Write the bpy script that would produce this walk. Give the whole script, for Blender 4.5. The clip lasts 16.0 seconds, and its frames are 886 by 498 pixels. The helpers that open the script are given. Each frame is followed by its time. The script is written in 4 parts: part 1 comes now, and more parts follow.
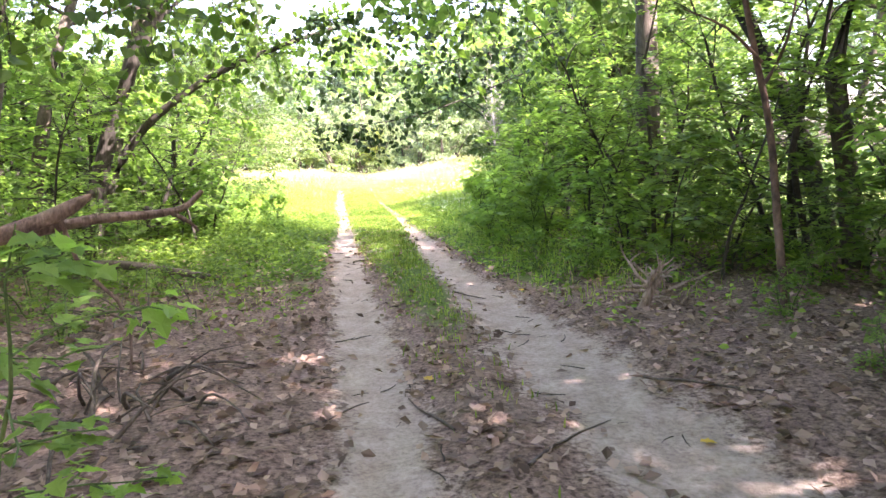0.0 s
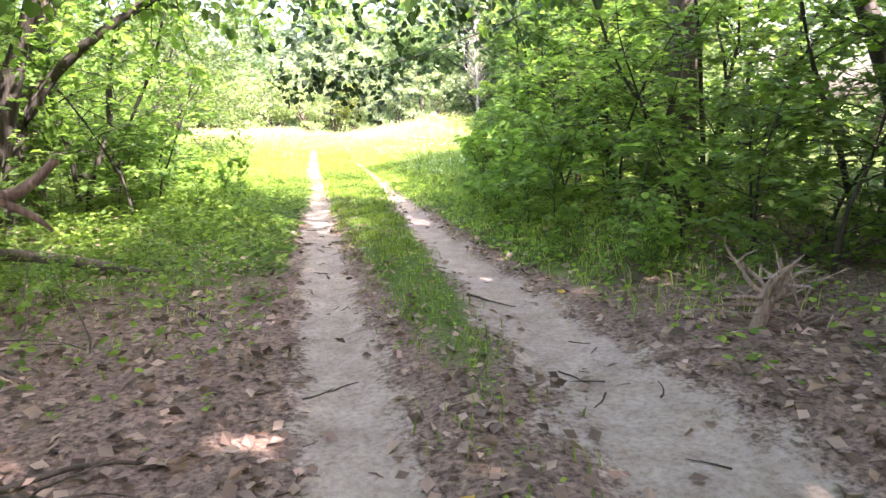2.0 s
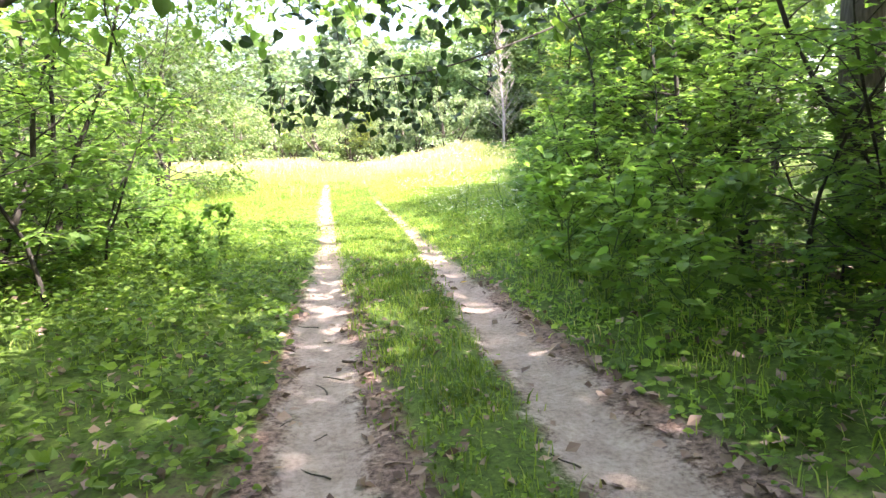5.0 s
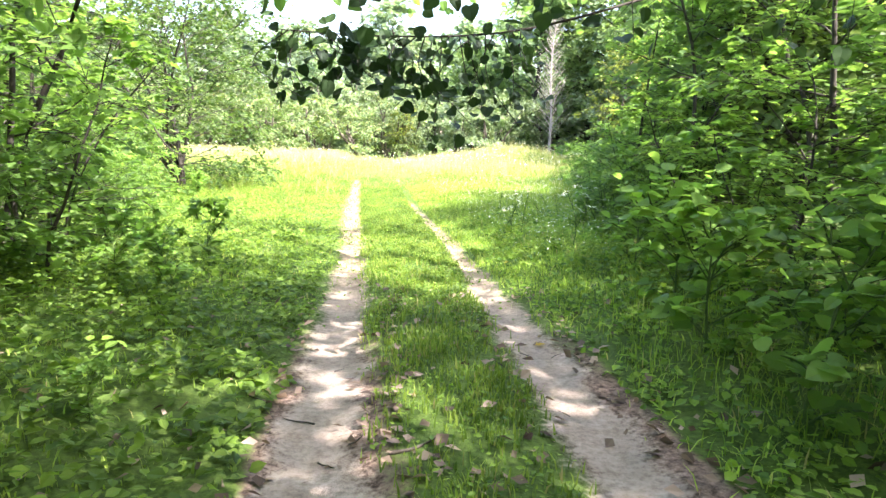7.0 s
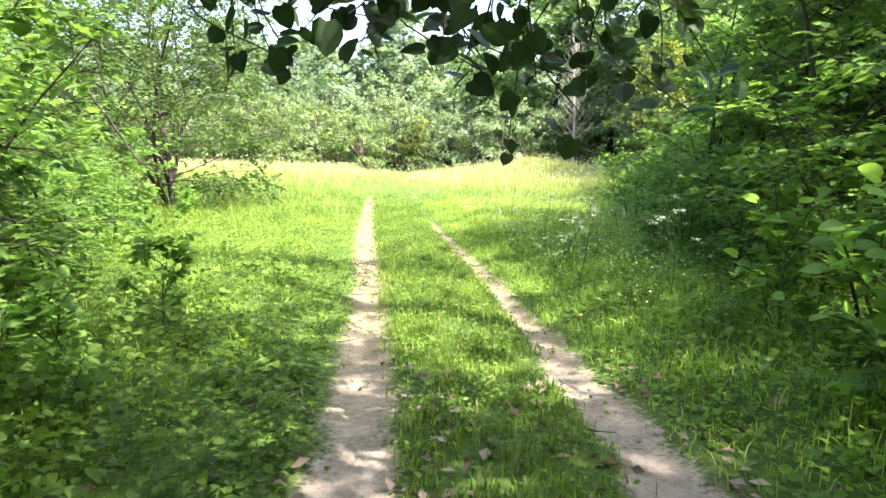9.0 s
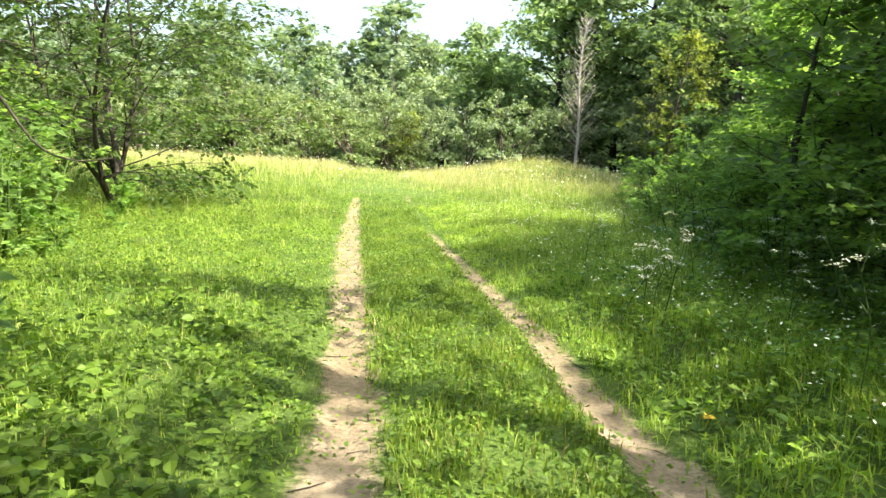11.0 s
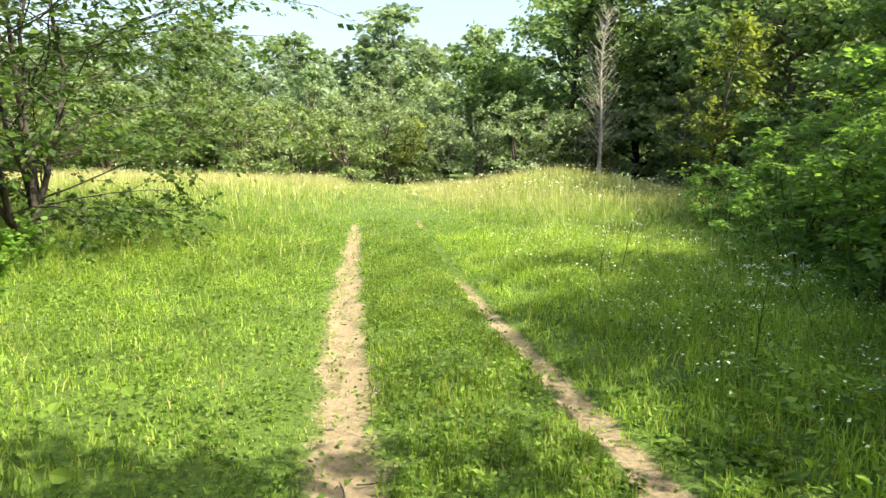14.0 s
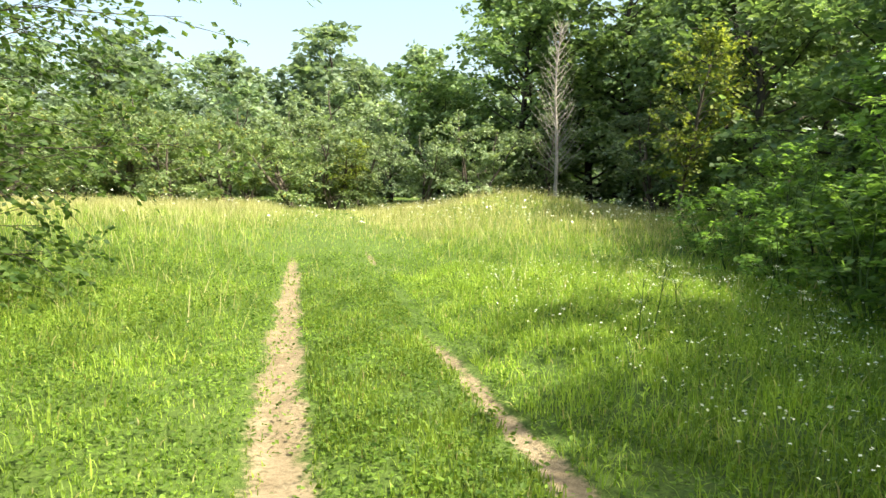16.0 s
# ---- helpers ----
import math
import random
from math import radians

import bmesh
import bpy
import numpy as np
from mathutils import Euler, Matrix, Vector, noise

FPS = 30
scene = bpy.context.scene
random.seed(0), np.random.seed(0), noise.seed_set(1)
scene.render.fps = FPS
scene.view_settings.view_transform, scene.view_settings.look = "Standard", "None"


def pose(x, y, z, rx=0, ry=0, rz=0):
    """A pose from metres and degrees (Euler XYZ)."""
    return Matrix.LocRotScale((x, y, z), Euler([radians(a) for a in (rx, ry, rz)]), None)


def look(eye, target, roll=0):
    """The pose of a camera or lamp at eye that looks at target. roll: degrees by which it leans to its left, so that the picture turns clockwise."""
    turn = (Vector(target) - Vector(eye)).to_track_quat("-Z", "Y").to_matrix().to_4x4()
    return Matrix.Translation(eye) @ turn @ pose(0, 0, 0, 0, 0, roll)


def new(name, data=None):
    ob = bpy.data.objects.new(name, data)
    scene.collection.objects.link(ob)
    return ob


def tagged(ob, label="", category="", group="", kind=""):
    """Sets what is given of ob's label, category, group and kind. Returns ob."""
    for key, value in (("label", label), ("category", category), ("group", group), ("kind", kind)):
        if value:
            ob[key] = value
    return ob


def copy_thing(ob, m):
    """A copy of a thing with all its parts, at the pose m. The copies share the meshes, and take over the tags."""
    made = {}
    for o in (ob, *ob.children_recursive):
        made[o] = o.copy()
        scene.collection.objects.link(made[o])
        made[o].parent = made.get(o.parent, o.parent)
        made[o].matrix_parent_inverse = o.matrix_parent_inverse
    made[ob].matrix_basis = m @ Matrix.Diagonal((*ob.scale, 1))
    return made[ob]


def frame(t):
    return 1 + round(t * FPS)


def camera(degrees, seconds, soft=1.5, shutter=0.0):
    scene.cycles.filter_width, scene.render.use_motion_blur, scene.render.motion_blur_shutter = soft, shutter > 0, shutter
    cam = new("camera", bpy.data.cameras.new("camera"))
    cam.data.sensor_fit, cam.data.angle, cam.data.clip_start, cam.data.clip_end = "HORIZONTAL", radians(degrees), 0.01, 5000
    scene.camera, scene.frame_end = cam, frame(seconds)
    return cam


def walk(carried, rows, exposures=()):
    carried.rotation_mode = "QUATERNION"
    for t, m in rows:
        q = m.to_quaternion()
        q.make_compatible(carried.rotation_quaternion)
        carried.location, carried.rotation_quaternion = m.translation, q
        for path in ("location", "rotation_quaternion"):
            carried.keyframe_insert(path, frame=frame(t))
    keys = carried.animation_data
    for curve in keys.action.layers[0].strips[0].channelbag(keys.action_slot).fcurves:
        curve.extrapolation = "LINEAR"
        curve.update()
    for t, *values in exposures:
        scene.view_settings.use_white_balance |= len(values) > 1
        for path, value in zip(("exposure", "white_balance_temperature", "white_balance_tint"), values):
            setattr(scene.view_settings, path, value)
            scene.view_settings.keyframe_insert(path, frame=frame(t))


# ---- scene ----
cam = camera(67.4, 16.0, soft=1.5)

PATH = [
    (0, (-0.15, -0.112, 1.555), (0.158, 1.846, 1.288), -1.9),
    (0.5, (-0.139, 0.411, 1.511), (0.207, 2.344, 1.134), -3.1),
    (1, (-0.128, 0.965, 1.503), (0.276, 2.879, 1.084), -2.1),
    (1.5, (-0.141, 1.544, 1.501), (0.248, 3.464, 1.098), -1.6),
    (2, (-0.09, 2.103, 1.508), (0.281, 4.029, 1.118), -1.8),
    (2.5, (-0.088, 2.695, 1.515), (0.286, 4.628, 1.159), -1.9),
    (3, (-0.045, 3.267, 1.546), (0.346, 5.199, 1.21), -2.0),
    (3.5, (-0.002, 3.89, 1.537), (0.388, 5.824, 1.211), -2.2),
    (4, (-0.006, 4.502, 1.543), (0.389, 6.436, 1.22), -2.2),
    (4.5, (-0.026, 5.118, 1.546), (0.345, 7.056, 1.223), -2.8),
    (4.7, (0.035, 5.349, 1.557), (0.381, 7.294, 1.245), -3.1),
    (6.8, (0.15, 7.901, 1.496), (0.406, 9.861, 1.193), 1.3),
    (7, (0.152, 8.14, 1.498), (0.401, 10.101, 1.192), 1.4),
    (7.5, (0.139, 8.745, 1.498), (0.361, 10.708, 1.192), 1.3),
    (8, (0.087, 9.341, 1.503), (0.292, 11.308, 1.203), 1.1),
    (8.5, (0.057, 9.899, 1.497), (0.26, 11.868, 1.211), 0.9),
    (9, (0.07, 10.485, 1.487), (0.288, 12.455, 1.216), 0.9),
    (9.2, (0.083, 10.707, 1.482), (0.309, 12.676, 1.216), 0.9),
    (11.3, (0.061, 13.522, 1.384), (0.321, 15.487, 1.117), 2.9),
    (11.5, (0.073, 13.756, 1.392), (0.324, 15.721, 1.115), 2.9),
    (12, (0.053, 14.334, 1.382), (0.271, 16.301, 1.087), 3.1),
    (12.5, (0.106, 14.917, 1.416), (0.3, 16.884, 1.115), 2.8),
    (13, (0.119, 15.543, 1.44), (0.307, 17.513, 1.152), 2.2),
    (13.5, (0.106, 16.119, 1.463), (0.316, 18.09, 1.195), 1.6),
    (14, (0.071, 16.694, 1.519), (0.33, 18.662, 1.278), 1.1),
    (14.5, (0.051, 17.338, 1.522), (0.369, 19.301, 1.305), 0.9),
    (15, (0.05, 17.949, 1.539), (0.428, 19.903, 1.341), 1.0),
    (15.5, (0.063, 18.554, 1.544), (0.486, 20.5, 1.36), 0.9),
    (16, (0.06, 19.189, 1.541), (0.5, 21.133, 1.37), 0.8),
]
EXPOSURES = [(0, 3.3, 6250, 34), (2.5, 3.3, 6250, 33), (4.5, 3.05, 6200, 28), (7, 2.75, 6050, 19), (8, 2.5, 6050, 17), (9, 2.3, 6100, 14), (11.3, 1.7, 6750, 6), (13, 1.5, 6850, 5), (16, 1.4, 6900, 4)]
walk(cam, [(t, look(eye, target, roll)) for t, eye, target, roll in PATH], EXPOSURES)

# ---------------------------------------------------------------- world and sun
SUN_TO = Vector((0.55, -0.45, 0.79)).normalized()
world = bpy.data.worlds.new("world")
scene.world = world
world.use_nodes = True
wn = world.node_tree.nodes
sky = wn.new("ShaderNodeTexSky")
sky.sky_type = "NISHITA"
sky.sun_disc = False
sky.sun_elevation = math.asin(SUN_TO.z)
sky.sun_rotation = math.atan2(SUN_TO.x, SUN_TO.y)
sky.air_density, sky.dust_density = 1.25, 5.0
wn["Background"].inputs["Strength"].default_value = 0.15
world.node_tree.links.new(sky.outputs[0], wn["Background"].inputs["Color"])
sun = new("sun", bpy.data.lights.new("sun", "SUN"))
sun.data.energy, sun.data.angle, sun.data.color = 4.6, radians(0.6), (1.0, 0.93, 0.80)
sun.matrix_world = look(SUN_TO * 60, (0, 0, 0))


# ---------------------------------------------------------------- materials
def material(name):
    m = bpy.data.materials.new(name)
    m.use_nodes = True
    return m, m.node_tree.nodes, m.node_tree.links


def leaf_material(name, dark, light, glow=0.42, rough=0.5, odd=None):
    """Thin leaf: part reflects, part lets the light through; the tone differs leaf by leaf."""
    m, n, l = material(name)
    geo, ob = n.new("ShaderNodeNewGeometry"), n.new("ShaderNodeObjectInfo")
    ramp = n.new("ShaderNodeValToRGB")
    ramp.color_ramp.elements[0].color = (*dark, 1)
    ramp.color_ramp.elements[1].color = (*light, 1)
    if odd:
        ramp.color_ramp.elements[1].position = 0.93
        ramp.color_ramp.elements.new(0.97).color = (*odd, 1)
    l.new(geo.outputs["Random Per Island"], ramp.inputs[0])
    hsv = n.new("ShaderNodeHueSaturation")
    spread = n.new("ShaderNodeMapRange")
    spread.inputs["To Min"].default_value, spread.inputs["To Max"].default_value = 0.8, 1.2
    l.new(ob.outputs["Random"], spread.inputs["Value"])
    tc, patch, tone, both = n.new("ShaderNodeTexCoord"), n.new("ShaderNodeTexNoise"), n.new("ShaderNodeMapRange"), n.new("ShaderNodeMath")
    patch.inputs["Scale"].default_value, patch.inputs["Detail"].default_value = 1.3, 3.0
    l.new(tc.outputs["Object"], patch.inputs["Vector"])
    tone.inputs["From Min"].default_value, tone.inputs["From Max"].default_value = 0.32, 0.68
    tone.inputs["To Min"].default_value, tone.inputs["To Max"].default_value = 0.72, 1.28
    l.new(patch.outputs[0], tone.inputs["Value"])
    both.operation = "MULTIPLY"
    l.new(spread.outputs[0], both.inputs[0])
    l.new(tone.outputs[0], both.inputs[1])
    l.new(both.outputs[0], hsv.inputs["Value"])
    hue = n.new("ShaderNodeMapRange")
    hue.inputs["To Min"].default_value, hue.inputs["To Max"].default_value = 0.512, 0.485
    l.new(patch.outputs[0], hue.inputs["Value"])
    l.new(hue.outputs[0], hsv.inputs["Hue"])
    l.new(ramp.outputs[0], hsv.inputs["Color"])
    bsdf = n["Principled BSDF"]
    bsdf.inputs["Roughness"].default_value = rough
    bsdf.inputs["Specular IOR Level"].default_value = 0.22
    l.new(hsv.outputs[0], bsdf.inputs["Base Color"])
    tr, mix = n.new("ShaderNodeBsdfTranslucent"), n.new("ShaderNodeMixShader")
    warm = n.new("ShaderNodeMixRGB")
    warm.blend_type, warm.inputs[0].default_value = "MULTIPLY", 1.0
    warm.inputs[2].default_value = (1.8, 1.82, 0.95, 1)
    l.new(hsv.outputs[0], warm.inputs[1])
    l.new(warm.outputs[0], tr.inputs["Color"])
    mix.inputs[0].default_value = glow
    l.new(bsdf.outputs[0], mix.inputs[1])
    l.new(tr.outputs[0], mix.inputs[2])
    l.new(mix.outputs[0], n["Material Output"].inputs["Surface"])
    return m


def bark_material(name, dark, light, scale=9.0, stretch=0.22, bump=0.5):
    m, n, l = material(name)
    tc, mp = n.new("ShaderNodeTexCoord"), n.new("ShaderNodeMapping")
    mp.inputs["Scale"].default_value = (scale, scale, scale * stretch)
    l.new(tc.outputs["Object"], mp.inputs["Vector"])
    fine, wide = n.new("ShaderNodeTexNoise"), n.new("ShaderNodeTexNoise")
    fine.inputs["Scale"].default_value, fine.inputs["Detail"].default_value = 4.0, 8.0
    wide.inputs["Scale"].default_value, wide.inputs["Detail"].default_value = 0.7, 3.0
    l.new(mp.outputs[0], fine.inputs["Vector"])
    l.new(mp.outputs[0], wide.inputs["Vector"])
    add = n.new("ShaderNodeMath")
    add.operation = "MULTIPLY_ADD"
    add.inputs[1].default_value = 0.5
    l.new(fine.outputs[0], add.inputs[0])
    half = n.new("ShaderNodeMath")
    half.operation, half.inputs[1].default_value = "MULTIPLY", 0.5
    l.new(wide.outputs[0], half.inputs[0])
    l.new(half.outputs[0], add.inputs[2])
    ramp = n.new("ShaderNodeValToRGB")
    ramp.color_ramp.elements[0].position, ramp.color_ramp.elements[1].position = 0.36, 0.66
    ramp.color_ramp.elements[0].color, ramp.color_ramp.elements[1].color = (*dark, 1), (*light, 1)
    l.new(add.outputs[0], ramp.inputs[0])
    b = n["Principled BSDF"]
    b.inputs["Roughness"].default_value = 0.9
    b.inputs["Specular IOR Level"].default_value = 0.2
    l.new(ramp.outputs[0], b.inputs["Base Color"])
    bp = n.new("ShaderNodeBump")
    bp.inputs["Strength"].default_value, bp.inputs["Distance"].default_value = bump, 0.02
    l.new(fine.outputs[0], bp.inputs["Height"])
    l.new(bp.outputs[0], b.inputs["Normal"])
    return m


LEAF_SAPLING = leaf_material("sapling_leaf", (0.104, 0.186, 0.045), (0.198, 0.323, 0.075), 0.54)
LEAF_BUSH = leaf_material("bush_leaf", (0.0884, 0.162, 0.045), (0.182, 0.289, 0.075), 0.54)
# base darkened to carry the shade of leaves seen against the light
LEAF_LIME_SHADED = leaf_material("shaded_lime_leaf", (0.0229, 0.049, 0.021), (0.0468, 0.0882, 0.03), 0.3, 0.55)
LEAF_CANOPY = leaf_material("canopy_leaf", (0.0468, 0.098, 0.021), (0.104, 0.176, 0.033), 0.46)
# leaf green lifted and cooled, with some distance haze in the colour
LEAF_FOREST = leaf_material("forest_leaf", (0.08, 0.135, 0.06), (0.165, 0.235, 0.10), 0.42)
# paler and bluer still: the air's haze is painted into these leaves
LEAF_FARWOOD_HAZE = leaf_material("hazy_far_wood_leaf", (0.11, 0.165, 0.11), (0.20, 0.265, 0.175), 0.42)
LEAF_APPLE = leaf_material("apple_leaf", (0.09, 0.14, 0.062), (0.185, 0.24, 0.105), 0.38, odd=(0.20, 0.19, 0.05))
LEAF_WILLOW = leaf_material("willow_leaf", (0.05, 0.105, 0.028), (0.13, 0.20, 0.05), 0.42)
LEAF_PALE = leaf_material("pale_leaf", (0.115, 0.165, 0.09), (0.21, 0.265, 0.15), 0.34)
LEAF_YELLOW = leaf_material("yellowing_leaf", (0.12, 0.175, 0.045), (0.27, 0.31, 0.065), 0.4)
GRASS = leaf_material("grass_blade", (0.09, 0.165, 0.028), (0.30, 0.395, 0.075), 0.42, 0.45, odd=(0.36, 0.32, 0.16))
GRASS_DRY = leaf_material("seeding_grass", (0.34, 0.35, 0.13), (0.60, 0.55, 0.32), 0.4, 0.6)
HERB = leaf_material("herb_leaf", (0.065, 0.13, 0.022), (0.22, 0.34, 0.055), 0.42, 0.5)
LITTER = leaf_material("dead_leaf", (0.08, 0.055, 0.042), (0.42, 0.31, 0.25), 0.1, 0.8)
FALLEN_YELLOW = leaf_material("fallen_yellow_leaf", (0.55, 0.36, 0.04), (0.62, 0.42, 0.05), 0.15, 0.6)
PETAL = leaf_material("white_floret", (0.62, 0.62, 0.55), (0.78, 0.78, 0.72), 0.25, 0.6)
BARK = bark_material("grey_brown_bark", (0.05, 0.04, 0.032), (0.16, 0.135, 0.11))
BARK_DARK = bark_material("dark_bark", (0.025, 0.022, 0.018), (0.085, 0.075, 0.062))
BARK_WARM = bark_material("reddish_bark", (0.05, 0.035, 0.028), (0.24, 0.15, 0.11), 5.0, 0.5, 0.8)
BARK_PALE = bark_material("bleached_deadwood", (0.22, 0.19, 0.17), (0.46, 0.42, 0.38), 12.0, 0.15, 0.5)
DEADWOOD = bark_material("dead_branch_wood", (0.07, 0.048, 0.038), (0.27, 0.19, 0.15), 14.0, 0.2, 0.7)
BARK_ROOT = bark_material("weathered_root_wood", (0.16, 0.11, 0.085), (0.46, 0.36, 0.29), 14.0, 0.2, 0.7)
STEM = bark_material("green_stem", (0.05, 0.09, 0.025), (0.11, 0.16, 0.05), 20.0, 0.3, 0.1)


def ground_material():
    """Sand in the wheel tracks, leaf litter in the wood, turf in the clearing: mixed by three spread maps and broken by noise."""
    m, n, l = material("earth_litter_and_turf")
    tc = n.new("ShaderNodeTexCoord")

    def tex(scale, detail, rough=0.6):
        t = n.new("ShaderNodeTexNoise")
        t.inputs["Scale"].default_value, t.inputs["Detail"].default_value = scale, detail
        t.inputs["Roughness"].default_value = rough
        l.new(tc.outputs["Object"], t.inputs["Vector"])
        return t

    def ramp(src, a, ca, b, cb):
        r = n.new("ShaderNodeValToRGB")
        r.color_ramp.elements[0].position, r.color_ramp.elements[1].position = a, b
        r.color_ramp.elements[0].color, r.color_ramp.elements[1].color = (*ca, 1), (*cb, 1)
        l.new(src, r.inputs[0])
        return r

    big, mid, fine, grit = tex(0.8, 4), tex(4.5, 5), tex(28, 6, 0.7), tex(140, 3, 0.7)
    sand_a = ramp(mid.outputs[0], 0.3, (0.31, 0.245, 0.20), 0.72, (0.49, 0.405, 0.345))
    sand_b = ramp(fine.outputs[0], 0.36, (0.36, 0.33, 0.30), 0.58, (1, 1, 1))
    sand = n.new("ShaderNodeMixRGB")
    sand.blend_type, sand.inputs[0].default_value = "MULTIPLY", 0.5
    l.new(sand_a.outputs[0], sand.inputs[1])
    l.new(sand_b.outputs[0], sand.inputs[2])
    warm = n.new("ShaderNodeAttribute")
    warm.attribute_name = "warm"
    sandw = n.new("ShaderNodeMixRGB")
    sandw.blend_type = "MULTIPLY"
    sandw.inputs[2].default_value = (0.72, 0.70, 0.53, 1)
    l.new(warm.outputs["Fac"], sandw.inputs[0])
    l.new(sand.outputs[0], sandw.inputs[1])
    lit_a = ramp(fine.outputs[0], 0.36, (0.065, 0.044, 0.034), 0.66, (0.34, 0.24, 0.19))
    turf = ramp(fine.outputs[0], 0.34, (0.04, 0.065, 0.016), 0.66, (0.12, 0.185, 0.035))

    def spread(attr, lo, hi, noise_amt):
        a = n.new("ShaderNodeAttribute")
        a.attribute_name = attr
        s = n.new("ShaderNodeMath")
        s.operation, s.inputs[1].default_value = "MULTIPLY_ADD", noise_amt
        l.new(mid.outputs[0], s.inputs[0])
        l.new(a.outputs["Fac"], s.inputs[2])
        f = n.new("ShaderNodeMath")
        f.operation, f.inputs[1].default_value = "MULTIPLY_ADD", noise_amt
        l.new(fine.outputs[0], f.inputs[0])
        l.new(s.outputs[0], f.inputs[2])
        r = n.new("ShaderNodeMapRange")
        r.interpolation_type = "SMOOTHSTEP"
        r.inputs["From Min"].default_value, r.inputs["From Max"].default_value = lo + noise_amt, hi + noise_amt
        l.new(f.outputs[0], r.inputs["Value"])
        return r

    mix1, mix2 = n.new("ShaderNodeMixRGB"), n.new("ShaderNodeMixRGB")
    l.new(spread("turf", 0.35, 0.65, 0.5).outputs[0], mix1.inputs[0])
    l.new(lit_a.outputs[0], mix1.inputs[1])
    l.new(turf.outputs[0], mix1.inputs[2])
    l.new(spread("sand", 0.28, 0.72, 0.95).outputs[0], mix2.inputs[0])
    l.new(mix1.outputs[0], mix2.inputs[1])
    l.new(sandw.outputs[0], mix2.inputs[2])
    b = n["Principled BSDF"]
    b.inputs["Roughness"].default_value = 0.95
    b.inputs["Specular IOR Level"].default_value = 0.15
    l.new(mix2.outputs[0], b.inputs["Base Color"])
    bp, bp2 = n.new("ShaderNodeBump"), n.new("ShaderNodeBump")
    bp.inputs["Strength"].default_value, bp.inputs["Distance"].default_value = 0.6, 0.03
    bp2.inputs["Strength"].default_value, bp2.inputs["Distance"].default_value = 0.4, 0.006
    l.new(fine.outputs[0], bp.inputs["Height"])
    l.new(grit.outputs[0], bp2.inputs["Height"])
    l.new(bp.outputs[0], bp2.inputs["Normal"])
    l.new(bp2.outputs[0], b.inputs["Normal"])
    return m


# ---------------------------------------------------------------- lie of the land
def smooth(a, b, v):
    t = np.clip((np.asarray(v, float) - a) / (b - a), 0, 1)
    return t * t * (3 - 2 * t)


def wobble(x, y, f=1.0, ph=0.0):
    return (np.sin(x * 1.7 * f + y * 0.9 * f + ph) + np.sin(-x * 0.8 * f + y * 2.1 * f + 1.3 + ph) + np.sin(x * 2.9 * f - y * 1.3 * f + 2.1 + ph)) / 3


def rut_left(y):
    return 0.05 * np.sin(np.asarray(y) * 0.45)


def rut_right(y):
    return 1.49 + 0.06 * np.sin(np.asarray(y) * 0.37 + 1.0)


def half_left(y):
    return np.interp(y, [0, 6, 10, 14, 17, 22, 26, 30, 33], [0.27, 0.26, 0.21, 0.19, 0.18, 0.20, 0.17, 0.12, 0.0])


def half_right(y):
    return np.interp(y, [0, 5, 8, 11, 14, 17, 21, 25, 27], [0.46, 0.42, 0.29, 0.22, 0.17, 0.13, 0.12, 0.08, 0.0])


def edge_right(y):
    """The line along which the thicket begins on the right of the track."""
    return np.interp(y, [-5, 2, 8, 13, 17, 24, 28, 31], [3.6, 3.4, 2.75, 3.0, 3.5, 5.4, 6.5, 7.4])


def edge_left(y):
    return np.interp(y, [-5, 2, 8, 14, 18, 22, 27], [-2.9, -2.6, -2.3, -2.0, -2.5, -4.4, -5.0])


def sand_at(x, y):
    x, y = np.asarray(x, float), np.asarray(y, float)
    dl = np.abs(x - rut_left(y)) / np.maximum(half_left(y), 0.02)
    dr = np.abs(x - rut_right(y)) / np.maximum(half_right(y), 0.02)
    s = np.maximum(1.25 - 0.72 * dl, 1.25 - 0.72 * dr) + 0.2 * wobble(x, y, 3.3, 0.5) + 0.12 * wobble(x, y, 8.1, 1.5) - 0.12 * smooth(14, 18, y)
    s = np.where(y > 33, 0, s)
    return np.clip(s, 0, 1)


def turf_at(x, y):
    """0 bare litter, 1 full green cover."""
    x, y = np.asarray(x, float), np.asarray(y, float)
    mid = np.exp(-((x - 0.8) / (0.42 + 0.2 * smooth(8, 12, y))) ** 2) * smooth(2.0, 9.5, y) * 0.95
    left = smooth(-0.22 - 0.12 * smooth(10, 6, y), -0.5 - 0.3 * smooth(10, 6, y), x) * smooth(4.5, 12.5, y)
    right = smooth(1.7 + 0.2 * smooth(10, 6, y), 2.0 + 0.4 * smooth(10, 6, y), x) * smooth(3.0, 12.0, y)
    open_ = smooth(9.0, 17.0, y)
    deep = np.maximum(smooth(0.5, 2.0, x - edge_right(y)), smooth(0.5, 2.0, edge_left(y) - x)) * smooth(34, 30, y)
    t = np.maximum(np.maximum(mid, np.maximum(left, right)), open_)
    return np.clip(t * (1 - 0.4 * deep), 0, 1)


